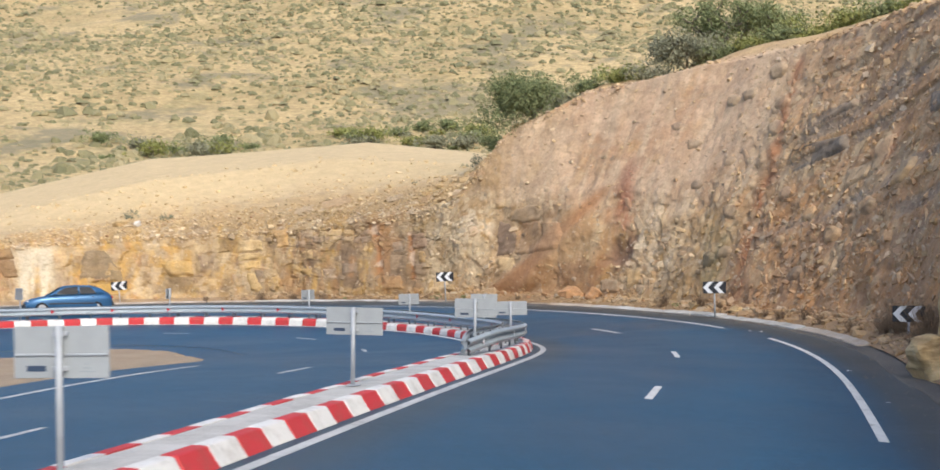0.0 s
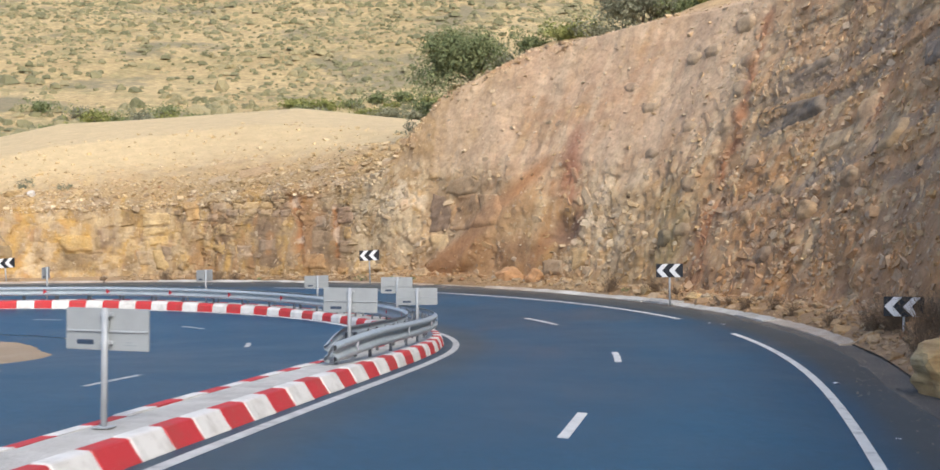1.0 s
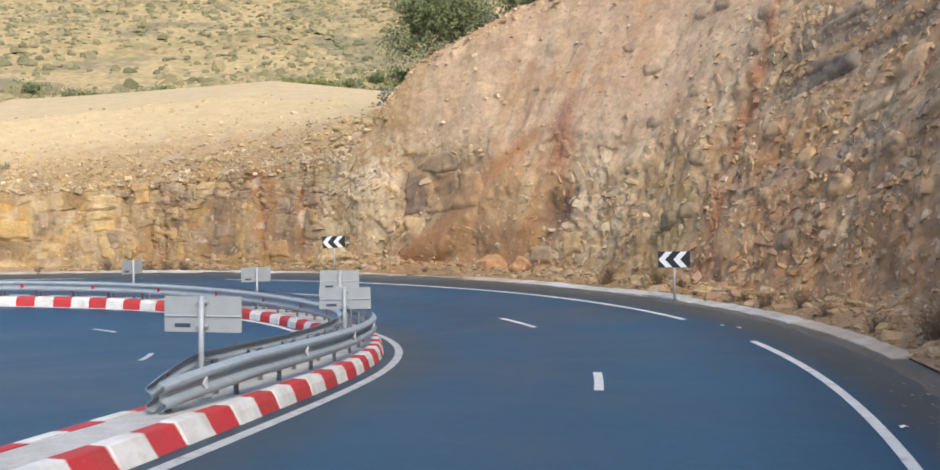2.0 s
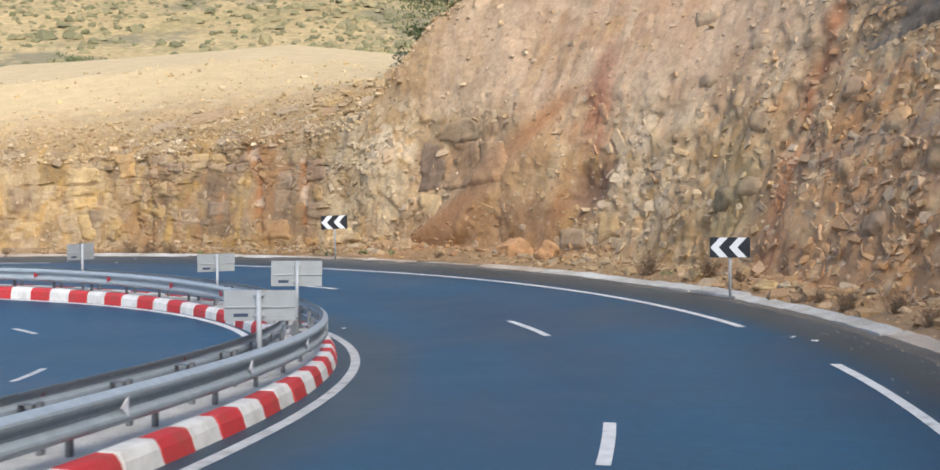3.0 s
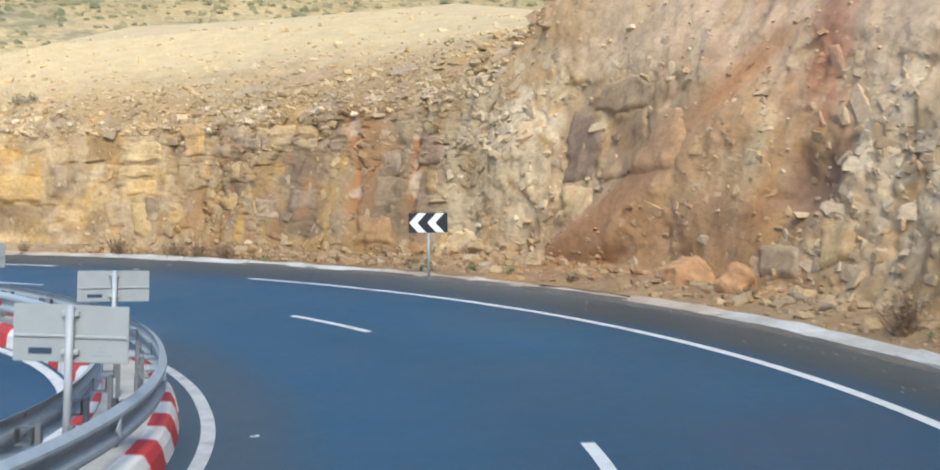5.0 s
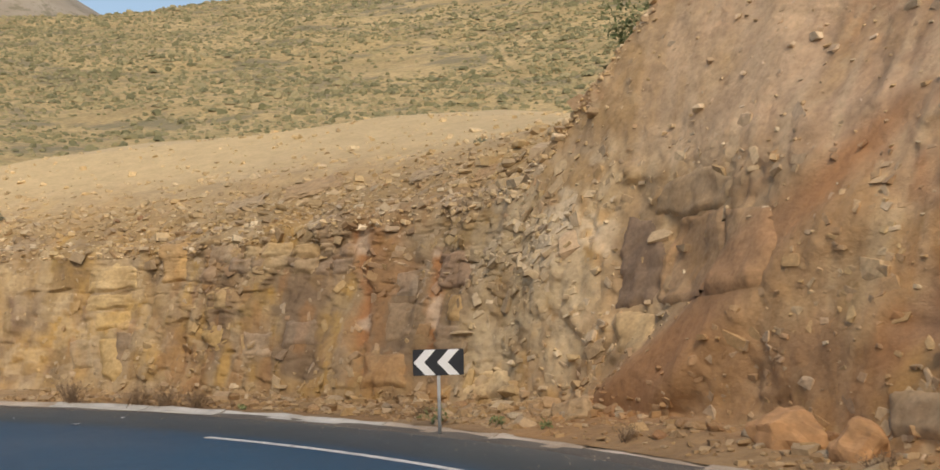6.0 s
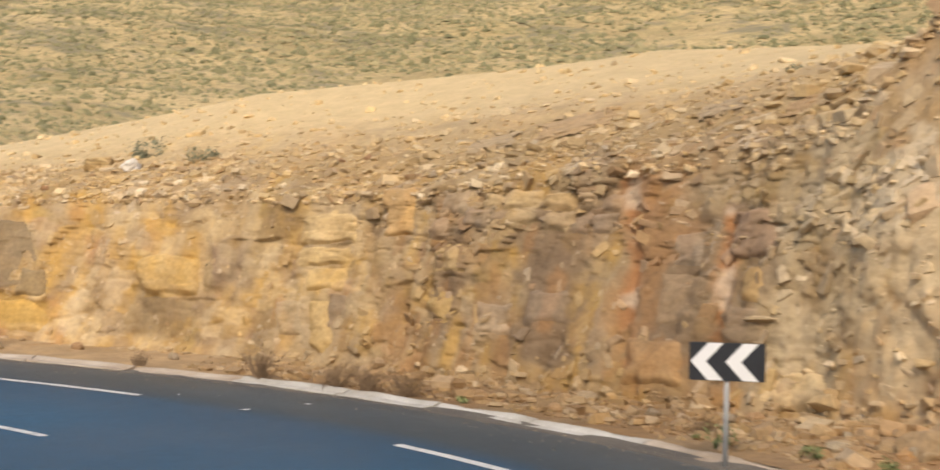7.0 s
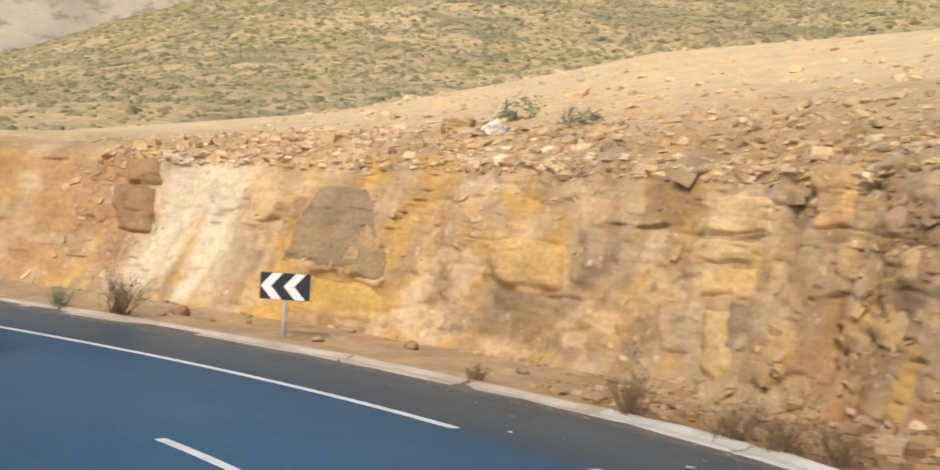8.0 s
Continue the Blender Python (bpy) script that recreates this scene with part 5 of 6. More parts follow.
RED_REFLECT = mat_plain("red reflector", (0.45, 0.03, 0.04), 0.35, 0.0, 0.05, 9.0)
build_guardrail(-4.05, 1, "galvanised steel guardrail with white triangular reflectors on the median", REFLECT)
build_guardrail(-4.72, -1, "galvanised steel guardrail with red reflectors behind the first one", RED_REFLECT)


# ---- signs ----
BAR = mat_plain("dark print", (0.03, 0.05, 0.09), 0.5, 0.0, 0.1, 9.0)
PALE_BAR = mat_plain("pale print", (0.30, 0.33, 0.34), 0.5, 0.0, 0.1, 9.0)


def chevron(x, w, h, t):
    """Outline of one chevron that points to -x, its tip at x."""
    return [(x, h / 2), (x + w, h - 0.004), (x + w + t, h - 0.004), (x + t, h / 2), (x + w + t, 0.004), (x + w, 0.004)]


def build_chevron_sign():
    sign = tagged(new("chevron_sign"), "black board with two white chevrons on a grey post", "road sign", "chevron signs round the bend")
    part("post", rod_bm(0.032, 1.55, (0, 0.05, 0.675), 14), POST, sign, "round grey steel post")
    part("panel", box_bm(0.92, 0.022, 0.47, (0, 0, 1.235), 0.008, 2), BLACK, sign)
    for x in (-0.445, -0.02):
        o = [(a, 1.002 + b) for a, b in chevron(x, 0.21, 0.466, 0.19)]
        bm = bmesh.new()
        f = [bm.verts.new((a, -0.0145, b)) for a, b in o]
        g = [bm.verts.new((a, -0.011, b)) for a, b in o]
        for q in ((0, 1, 2, 3), (0, 3, 4, 5)):
            bm.faces.new([f[i] for i in q][::-1])
        for i in range(6):
            bm.faces.new((f[i], f[(i + 1) % 6], g[(i + 1) % 6], g[i]))
        bmesh.ops.recalc_face_normals(bm, faces=bm.faces[:])
        part("chevron", bm, WHITE, sign)
    for z in (1.10, 1.36):
        part("bracket", box_bm(0.16, 0.05, 0.035, (0, 0.035, z), 0.004), POST, sign)
    part("back_rim", box_bm(0.88, 0.012, 0.43, (0, 0.0172, 1.235)), PALE_BAR, sign)
    return sign


def face_towards(x, y, z, tx, ty, lean=0.0):
    """A pose whose -y side looks to (tx, ty)."""
    return Matrix.Translation((x, y, z)) @ Matrix.Rotation(math.atan2(ty - y, tx - x) + math.pi / 2, 4, "Z") @ Matrix.Rotation(radians(lean), 4, "Y")


first_sign = build_chevron_sign()
SIGNS = [(67.7, 7.1, -0.28, 9.0, -6.0, 0.5), (80.68, 5.74, 0.12, 6.0, 8.0, -0.5), (96.03, 6.48, 0.33, 1.0, 30.0, -2.3), (109.6, 8.2, -0.16, -16.0, 38.0, -4.0), (122.5, 7.3, 0.0, -20.0, 30.0, 0.0)]
for i, (s, u, z, tx, ty, lean) in enumerate(SIGNS):
    x, y, _ = place(s, u)
    m = face_towards(x, y, z, tx, ty, lean)
    if i == 0:
        first_sign.matrix_basis = m
    else:
        copy_thing(first_sign, m)


def build_back_sign():
    sign = tagged(new("median_sign"), "grey back of a road sign on a post", "road sign", "signs along the median")
    part("post", rod_bm(0.036, 1.36, (0, -0.062, 0.59), 14), POST, sign, "round grey steel post")
    for x in (-0.262, 0.262):
        part("panel", box_bm(0.466, 0.02, 0.45, (x, 0, 1.04), 0.006, 2), PANEL_BACK, sign)
        part("rib", box_bm(0.44, 0.022, 0.018, (x, -0.0185, 1.02), 0.003), POST, sign)
    part("cover", box_bm(0.07, 0.012, 0.44, (0, 0.004, 1.04)), PANEL_BACK, sign)
    for z in (0.9, 1.2):
        part("clamp", box_bm(0.15, 0.045, 0.04, (0, -0.03, z), 0.004), POST, sign)
    part("label", box_bm(0.20, 0.003, 0.05, (-0.26, -0.0118, 0.90)), BAR, sign, "dark printed strip")
    for z, w in ((0.875, 0.17), (0.905, 0.09), (0.94, 0.06)):
        part("print", box_bm(w, 0.003, 0.014, (0.27, -0.0118, z)), PALE_BAR, sign)
    part("foot_plate", box_bm(0.2, 0.2, 0.014, (0, -0.062, 0.006), 0.003), POST, sign)
    return sign


first_back = build_back_sign()
# length along the road, set inward, height
for i, (s, u, tall) in enumerate(((39.4, -4.5, 1.13), (48.85, -4.5, 0.90), (58.9, -4.5, 0.88), (68.8, -4.45, 0.82), (78.2, -4.45, 0.98), (87.85, -4.35, 0.86), (96.2, -4.4, 0.88), (106.1, -4.5, 0.92), (116.0, -4.5, 1.0))):
    x, y, _ = place(s, u + float(drift(s)))
    top = float(median_top(np.array([s]), np.array([-4.4]))[0])
    m = Matrix.Translation((x, y, top)) @ Matrix.Rotation(heading(s) - math.pi / 2 + radians(3 * math.sin(s)), 4, "Z") @ Matrix.Rotation(radians(0.8 * math.sin(s * 3)), 4, "Y") @ Matrix.Diagonal((1, 1, tall, 1))
    if i == 0:
        first_back.matrix_basis = m
    else:
        copy_thing(first_back, m)


# ---- car ----
CAR_PAINT = mat_plain("blue car paint", (0.045, 0.13, 0.26), 0.28, 0.35, 0.06, 2.0)
GLASS = mat_plain("dark window glass", (0.02, 0.025, 0.03), 0.08, 0.0, 0.1, 3.0)
RUBBER = mat_plain("black rubber", (0.018, 0.018, 0.018), 0.8, 0.0, 0.2, 9.0)
PLASTIC = mat_plain("dark grey plastic", (0.035, 0.036, 0.04), 0.6, 0.0, 0.15, 9.0)
LAMP_RED = mat_plain("red tail lamp", (0.30, 0.012, 0.015), 0.2, 0.0, 0.1, 9.0)
LAMP_CLEAR = mat_plain("clear head lamp", (0.55, 0.56, 0.58), 0.12, 0.2, 0.1, 9.0)
PLATE = mat_plain("white plate", (0.7, 0.7, 0.68), 0.5, 0.0, 0.05, 9.0)
RIM = mat_steel("alloy rim", (0.45, 0.45, 0.46), (0.58, 0.58, 0.6), 0.35)


def loft_mesh(name, sections):
    """A closed skin through rings of equal length."""
    n = len(sections[0])
    verts = [v for r in sections for v in r]
    faces = [(i * n + j, i * n + (j + 1) % n, (i + 1) * n + (j + 1) % n, (i + 1) * n + j) for i in range(len(sections) - 1) for j in range(n)]
    faces += [tuple(range(n))[::-1], tuple(range((len(sections) - 1) * n, len(sections) * n))]
    me = mesh_of(name, verts, faces, smooth=True)
    bm = bmesh.new()
    bm.from_mesh(me)
    bmesh.ops.recalc_face_normals(bm, faces=bm.faces[:])
    bm.to_mesh(me)
    bm.free()
    return me


CAR_S = 112.0


def build_car(m):
    car = tagged(new("car"), "blue five-door hatchback on the far side of the bend", "car")
    # rings along the length: x, half width, low edge, shoulder height
    body = []
    for x, w, lo, hi in ((-2.08, 0.62, 0.42, 0.74), (-2.02, 0.74, 0.30, 0.90), (-1.7, 0.82, 0.24, 0.97), (-1.2, 0.84, 0.22, 0.97), (0.0, 0.85, 0.22, 0.94), (0.75, 0.84, 0.22, 0.92),
                         (1.25, 0.83, 0.22, 0.87), (1.7, 0.80, 0.24, 0.78), (1.98, 0.72, 0.30, 0.68), (2.08, 0.58, 0.38, 0.60)):
        body.append([(x, y * w, z) for y, z in ((-0.93, lo), (-1.0, lo + 0.12), (-1.0, hi - 0.22), (-0.96, hi - 0.06), (-0.86, hi), (0, hi + 0.025), (0.86, hi), (0.96, hi - 0.06), (1.0, hi - 0.22), (1.0, lo + 0.12), (0.93, lo))])
    part("body", loft_mesh("body", body), CAR_PAINT, car)
    cabin = []
    for x, wl, wt, zl, zt in ((-1.98, 0.70, 0.62, 0.90, 0.95), (-1.5, 0.78, 0.62, 0.94, 1.26), (-1.05, 0.80, 0.62, 0.94, 1.39), (-0.3, 0.80, 0.62, 0.93, 1.425), (0.25, 0.80, 0.61, 0.92, 1.38), (0.75, 0.79, 0.62, 0.91, 1.12), (1.12, 0.77, 0.70, 0.86, 0.89)):
        cabin.append([(x, -wl, zl), (x, -wt - 0.02, zt - 0.06), (x, -wt + 0.08, zt), (x, 0, zt + 0.02), (x, wt - 0.08, zt), (x, wt + 0.02, zt - 0.06), (x, wl, zl)])
    part("cabin", loft_mesh("cabin", cabin), CAR_PAINT, car)
    for side in (-1, 1):
        for pts in ([(-0.42, 0.97), (0.72, 0.95), (0.20, 1.30), (-0.42, 1.345)], [(-1.30, 0.99), (-0.50, 0.97), (-0.50, 1.345), (-1.02, 1.31)]):
            bm = bmesh.new()
            vs = []
            for x, z in pts:
                w = 0.80 - (z - 0.93) / 0.43 * 0.165
                vs.append(bm.verts.new((x, side * (w + 0.012), z)))
            bm.faces.new(vs if side < 0 else vs[::-1])
            bmesh.ops.solidify(bm, geom=bm.faces[:], thickness=0.008)
            part("side_window", bm, GLASS, car)
        part("mirror", box_bm(0.10, 0.16, 0.11, (0.62, side * 0.90, 0.98), 0.03, 2), CAR_PAINT, car)
        part("tail_lamp", box_bm(0.10, 0.30, 0.15, (-2.035, side * 0.60, 0.80), 0.03, 2), LAMP_RED, car)
        part("head_lamp", box_bm(0.16, 0.34, 0.13, (1.93, side * 0.55, 0.64), 0.04, 2), LAMP_CLEAR, car)
        part("side_strip", box_bm(2.1, 0.02, 0.07, (-0.1, side * 0.848, 0.52), 0.008), PLASTIC, car)
        for x in (-0.30, -1.12):
            part("door_handle", box_bm(0.14, 0.025, 0.03, (x, side * 0.842, 0.83), 0.008), PLASTIC, car)
        for x in (-1.30, 1.27):
            wheel = part("wheel", rod_bm(0.20, 0.17, (0, 0, 0), 18, "y"), RIM, car)
            wheel.location = (x, side * 0.75, 0.30)
            ring = []
            for a in range(24):
                t = a / 24 * math.tau
                ring.append([(r * math.cos(t), y, r * math.sin(t)) for r, y in ((0.19, -0.09), (0.285, -0.09), (0.305, -0.06), (0.305, 0.06), (0.285, 0.09), (0.19, 0.09))])
            verts = [v for r in ring for v in r]
            faces = [(i * 6 + j, i * 6 + (j + 1) % 6, ((i + 1) % 24) * 6 + (j + 1) % 6, ((i + 1) % 24) * 6 + j) for i in range(24) for j in range(6)]
            part("tyre", mesh_of("tyre", verts, faces, True), RUBBER, wheel)
    for pts in ([(-1.93, 0.60, 0.99), (-1.93, -0.60, 0.99), (-1.22, -0.56, 1.345), (-1.22, 0.56, 1.345)], [(1.06, -0.68, 0.93), (1.06, 0.68, 0.93), (0.33, 0.56, 1.365), (0.33, -0.56, 1.365)]):
        bm = bmesh.new()
        bm.faces.new([bm.verts.new((x, y, z + 0.022)) for x, y, z in pts])
        bmesh.ops.solidify(bm, geom=bm.faces[:], thickness=0.008)
        bmesh.ops.recalc_face_normals(bm, faces=bm.faces[:])
        part("rear_window" if pts[0][0] < 0 else "windscreen", bm, GLASS, car)
    part("rear_bumper", box_bm(0.16, 1.52, 0.22, (-2.07, 0, 0.48), 0.05, 3), PLASTIC, car)
    part("front_bumper", box_bm(0.16, 1.40, 0.20, (2.05, 0, 0.44), 0.05, 3), PLASTIC, car)
    part("number_plate", box_bm(0.015, 0.5, 0.11, (-2.115, 0, 0.76)), PLATE, car)
    part("plate_bar", box_bm(0.006, 0.40, 0.05, (-2.124, 0, 0.76)), BAR, car)
    car.matrix_basis = m
    return car


cx, cy, cz = place(CAR_S, 1.2)
build_car(Matrix.Translation((cx, cy, cz)) @ Matrix.Rotation(heading(CAR_S), 4, "Z") @ Matrix.Rotation(radians(3), 4, "X"))


# ---- loose stones ----
def rock_mesh(name, seed, rough=0.22, sub=2, flat=5):
    """An angular stone of about unit size, standing on its flat side."""
    rnd = random.Random(seed)
    bm = bmesh.new()
    bmesh.ops.create_icosphere(bm, subdivisions=sub, radius=0.5)
    planes = [(Vector((rnd.gauss(0, 1), rnd.gauss(0, 1), rnd.gauss(0, 1))).normalized(), rnd.uniform(0.28, 0.42)) for _ in range(flat + 3)]
    off = Vector((rnd.uniform(-50, 50), rnd.uniform(-50, 50), rnd.uniform(-50, 50)))
    for v in bm.verts:
        for n, d in planes:
            k = v.co.dot(n) - d
            if k > 0:
                v.co -= n * k * 0.92
        v.co *= 1 + rough * noise.noise(v.co * 2.3 + off) + rough * 0.5 * noise.noise(v.co * 6.0 + off)
        v.co.z = max(v.co.z, -0.30)
    me = bpy.data.meshes.new(name)
    bm.to_mesh(me)
    bm.free()
    return me


def on_cut(s, v):
    """The place on the cut's skin nearest to s and v."""
    col = int(np.argmin(np.abs(CUT_SS[0] - s)))
    row = int(np.argmin(np.abs(CUT_V[:, 0] - v)))
    return Vector(CUT_PTS[row, col])


def tone_at(s, v):
    return CUT_TONE[int(np.argmin(np.abs(CUT_V[:, 0] - v))), int(np.argmin(np.abs(CUT_SS[0] - s)))]


ORANGE = mat_plain("orange boulder", (0.42, 0.235, 0.11), 0.9, 0.0, 0.4, 3.0)
PALE_STONE = mat_plain("pale stone", (0.66, 0.60, 0.52), 0.9, 0.0, 0.25, 5.0)


def mat_boulder():
    n = Nodes("tan boulder")
    c = n.ramp(n.noise(2.5, 6.0, 0.65), (0.3, (0.46, 0.30, 0.14)), (0.55, (0.60, 0.44, 0.22)), (0.72, (0.68, 0.53, 0.31)))
    c = n.mix(1.0, c, n.ramp(n.noise(3.0, 5.0, 0.6, stretch=(0.6, 0.6, 4.0)), (0.35, (0.68, 0.64, 0.6)), (0.6, (1.08, 1.06, 1.04))), "MULTIPLY")
    n.bump(n.noise(9.0, 8.0, 0.7, stretch=(0.7, 0.7, 1.8)), 0.8, 0.06)
    return n.done(c, 0.92)


TAN = mat_boulder()

def boulder(seed, s, v, size, material, label, sink=0.25, turn=0.0):
    me = rock_mesh("boulder", seed, 0.30, 4, 9)
    ob = thing("boulder", me, material, label, "boulder")
    p = on_cut(s, v)
    ob.matrix_basis = Matrix.Translation((p.x, p.y, p.z + size[2] * (0.3 - sink))) @ Matrix.Rotation(heading(s) + turn, 4, "Z") @ Matrix.Diagonal((*size, 1))
    return ob


boulder(11, 90.9, 0.72, (1.5, 1.1, 1.15), ORANGE, "large orange-brown boulder at the foot of the rock cutting")
boulder(12, 89.75, 0.68, (1.1, 0.9, 0.85), ORANGE, "rounded reddish boulder beside a larger one")
boulder(13, 60.3, 0.18, (2.0, 1.5, 1.55), TAN, "big pale tan boulder at the edge of the verge", 0.22, 0.2)
boulder(14, 58.2, 0.45, (1.8, 1.3, 1.2), TAN, "broken tan boulder lying beside the asphalt", 0.2)
boulder(15, 62.6, 0.9, (2.4, 1.6, 2.6), TAN, "tall tan rock leaning on the cutting", 0.1)
boulder(16, 95.0, 0.62, (0.95, 0.8, 0.75), LOOSE, "pale angular stone at the foot of the cutting")
boulder(21, 83.4, 0.35, (0.85, 0.65, 0.6), TAN, "pale tan rounded stone at the foot of the cutting")
boulder(22, 80.8, 0.4, (0.7, 0.55, 0.5), TAN, "tan stone lying beside the gutter")
boulder(17, 109.1, 3.5, (0.55, 0.45, 0.45), PALE_STONE, "pale stone lying on the slope above the cutting", 0.1)
boulder(18, 109.6, 3.55, (0.9, 0.7, 0.6), TAN, "tan stone lying on the slope", 0.1)


def slab_mesh(seed):
    """A broken flat slab of about unit length."""
    bm = bmesh.new()
    bmesh.ops.create_cube(bm, size=1.0)
    bmesh.ops.subdivide_edges(bm, edges=bm.edges[:], cuts=9, use_grid_fill=True)
    for v in bm.verts:
        q = v.co * 2.2 + Vector((seed, 0, 0))
        v.co.x += 0.16 * noise.noise(q) + 0.10 * round(2 * noise.noise(v.co.yxz * 3 + Vector((0, seed, 0)))) * (abs(v.co.x) > 0.3)
        v.co.y += 0.22 * noise.noise(q + Vector((9, 0, 0))) + 0.12 * noise.noise(q * 3)
        v.co.z += 0.30 * noise.noise(q * 1.6 + Vector((0, 9, 0)))
    me = bpy.data.meshes.new("slab")
    bm.to_mesh(me)
    bm.free()
    return me


for s, v, size, tilt in ((102.75, 3.72, (1.5, 0.8, 0.20), 0.30), (103.75, 3.60, (0.9, 0.6, 0.16), 0.22), (100.6, 3.65, (0.8, 0.5, 0.18), 0.25), (99.3, 3.5, (0.7, 0.5, 0.16), 0.3)):
    ob = thing("rock_slab", slab_mesh(s), LOOSE, "flat broken slab of rock lying on the bare slope", "rock", "slabs on the slope")
    q = on_cut(s, v)
    away = (on_cut(s + 0.8, v) - on_cut(s - 0.8, v)).normalized()
    up = away.cross(on_cut(s, v + 0.2) - on_cut(s, v - 0.2)).normalized()
    up = up if up.z > 0 else -up
    turn = Matrix((away, up.cross(away), up)).transposed().to_4x4()
    ob.matrix_basis = Matrix.Translation((q.x, q.y, q.z)) @ turn @ Matrix.Rotation(tilt, 4, "Z") @ Matrix.Diagonal((*size, 1))


rock_kinds = [rock_mesh("rock", 100 + k) for k in range(9)]
for me in rock_kinds:
    me.materials.append(LOOSE)
rnd = random.Random(21)
for k in range(230):
    s = rnd.uniform(60, 112) if k % 3 else rnd.uniform(76, 100)
    v = rnd.uniform(0.25, 0.95) ** 0.8 if k % 4 else rnd.uniform(3.1, 3.7)
    if v > 3 and s < 97:
        continue
    size = rnd.uniform(0.10, 0.34) * (1.5 if rnd.random() < 0.12 else 1.0)
    p = on_cut(s, v)
    ob = new("rock", rock_kinds[k % 9])
    tagged(ob, "angular loose stone on the earth below the cutting" if v < 2 else "loose stone on the bare slope", "rock", "loose stones")
    ob.matrix_basis = Matrix.Translation((p.x, p.y, p.z + size * 0.12)) @ Matrix.Rotation(rnd.uniform(0, 6.28), 4, "Z") @ Matrix.Rotation(rnd.uniform(-0.5, 0.5), 4, "X") @ Matrix.Diagonal((size * rnd.uniform(0.8, 1.5), size, size * rnd.uniform(0.55, 0.9), 1))


def scatter_mesh(name, kinds, spots, tones=None):
    """Many small copies of a few triangle meshes joined into one. spots: place, size triple, turn, tilt, kind; tones: a colour each."""
    place_, size_, turn_, tilt_, kind_ = (np.array(c) for c in zip(*spots))
    all_v, all_f, all_c, base = [], [], [], 0
    for k, me in enumerate(kinds):
        pick = kind_ == k
        co = np.array([v.co for v in me.vertices])
        tri = np.array([tuple(p.vertices) for p in me.polygons])
        q = co[None] * size_[pick][:, None, :]
        c, sn = np.cos(turn_[pick])[:, None], np.sin(turn_[pick])[:, None]
        ct, st = np.cos(tilt_[pick])[:, None], np.sin(tilt_[pick])[:, None]
        x, y, z = q[..., 0], q[..., 1] * ct - q[..., 2] * st, q[..., 1] * st + q[..., 2] * ct
        q = np.stack([x * c - y * sn, x * sn + y * c, z], -1) + place_[pick][:, None, :]
        n = len(q)
        all_v.append(q.reshape(-1, 3))
        all_f.append((tri[None] + (np.arange(n) * len(co))[:, None, None] + base).reshape(-1, 3))
        if tones is not None:
            all_c.append(np.repeat(np.asarray(tones)[pick], len(co), axis=0))
        base += n * len(co)
    verts, tris = np.concatenate(all_v), np.concatenate(all_f)
    me = tri_mesh(name, verts, tris)
    if tones is not None:
        colour_layer(me, "stone", np.concatenate(all_c))
    return me


small_kinds = [hull_mesh("rubble", 300 + k, 4) for k in range(6)]
spots, tones = [], []
rnd = random.Random(33)
for k in range(13300):
    if k >= 12000:
        s, v = rnd.uniform(97.5, 113), 3.6 + 1.6 * rnd.random() ** 1.3
    elif k >= 11500:
        s, v = rnd.gauss(97.6, 0.8), rnd.uniform(3.05, 4.1)
    elif k >= 10800:
        s, v = rnd.uniform(91, 97.5), rnd.uniform(2.92, 3.35)
    elif k >= 9000:
        if k % 3 == 0:
            continue
        s, v = rnd.uniform(97, 112), rnd.uniform(3.2, 4.35)
        if k % 2:
            continue
    elif k % 5 < 2:
        if k % 10 > 7:
            continue
        s, v = rnd.uniform(96.5, 114), 2.85 + 1.0 * rnd.random() ** 1.4
    elif k % 5 == 2:
        s, v = rnd.uniform(58, 98), rnd.uniform(0.08, 1.05)
    elif k % 5 == 3:
        s, v = rnd.uniform(60, 98), rnd.uniform(0.9, 3.4)
    else:
        s, v = rnd.uniform(95, 106), rnd.uniform(0.15, 1.1)
    p = on_cut(s, v)
    size = min(0.6 if 11500 <= k < 12000 else 0.40, 0.04 + rnd.expovariate(1 / (0.12 if 11500 <= k < 12000 else 0.05 if v > 1.2 else 0.06)))
    spots.append(((p.x, p.y, p.z + 0.1 * size), (size * rnd.uniform(0.8, 1.6), size, size * rnd.uniform(0.35, 0.85)), rnd.uniform(0, 6.28), rnd.uniform(-0.7, 0.7), k % 6))
    q = rnd.uniform(0.1, 0.5) if v > 3.3 else rnd.uniform(0.25, 0.75) if v > 1.2 else rnd.uniform(0.0, 0.4)
    light = 1.14 if v > 2.8 and s > 96 else 1.0
    tones.append(light * (tone_at(s, v) * (1 - q) + np.array(rnd.choice(((0.66, 0.56, 0.40), (0.60, 0.46, 0.27), (0.50, 0.36, 0.18), (0.36, 0.28, 0.19)))) * q) * rnd.uniform(0.85, 1.15))
thing("rubble", scatter_mesh("rubble", small_kinds, spots, tones), SET_STONE, "scattered ochre rubble on the slope and at its foot", "rubble", kind="stuff")


# ---- plants ----
BARK = mat_plain("grey bark", (0.20, 0.17, 0.13), 0.9, 0.0, 0.3, 6.0)
LEAF_GREEN = mat_leaf("olive green leaves", (0.12, 0.15, 0.065), (0.27, 0.29, 0.13))
LEAF_BRIGHT = mat_leaf("bright green leaves", (0.16, 0.185, 0.05), (0.34, 0.33, 0.11))
LEAF_GREY = mat_leaf("grey green leaves", (0.17, 0.175, 0.115), (0.32, 0.31, 0.20))
TWIG = mat_leaf("dry twigs", (0.14, 0.095, 0.06), (0.27, 0.19, 0.12))


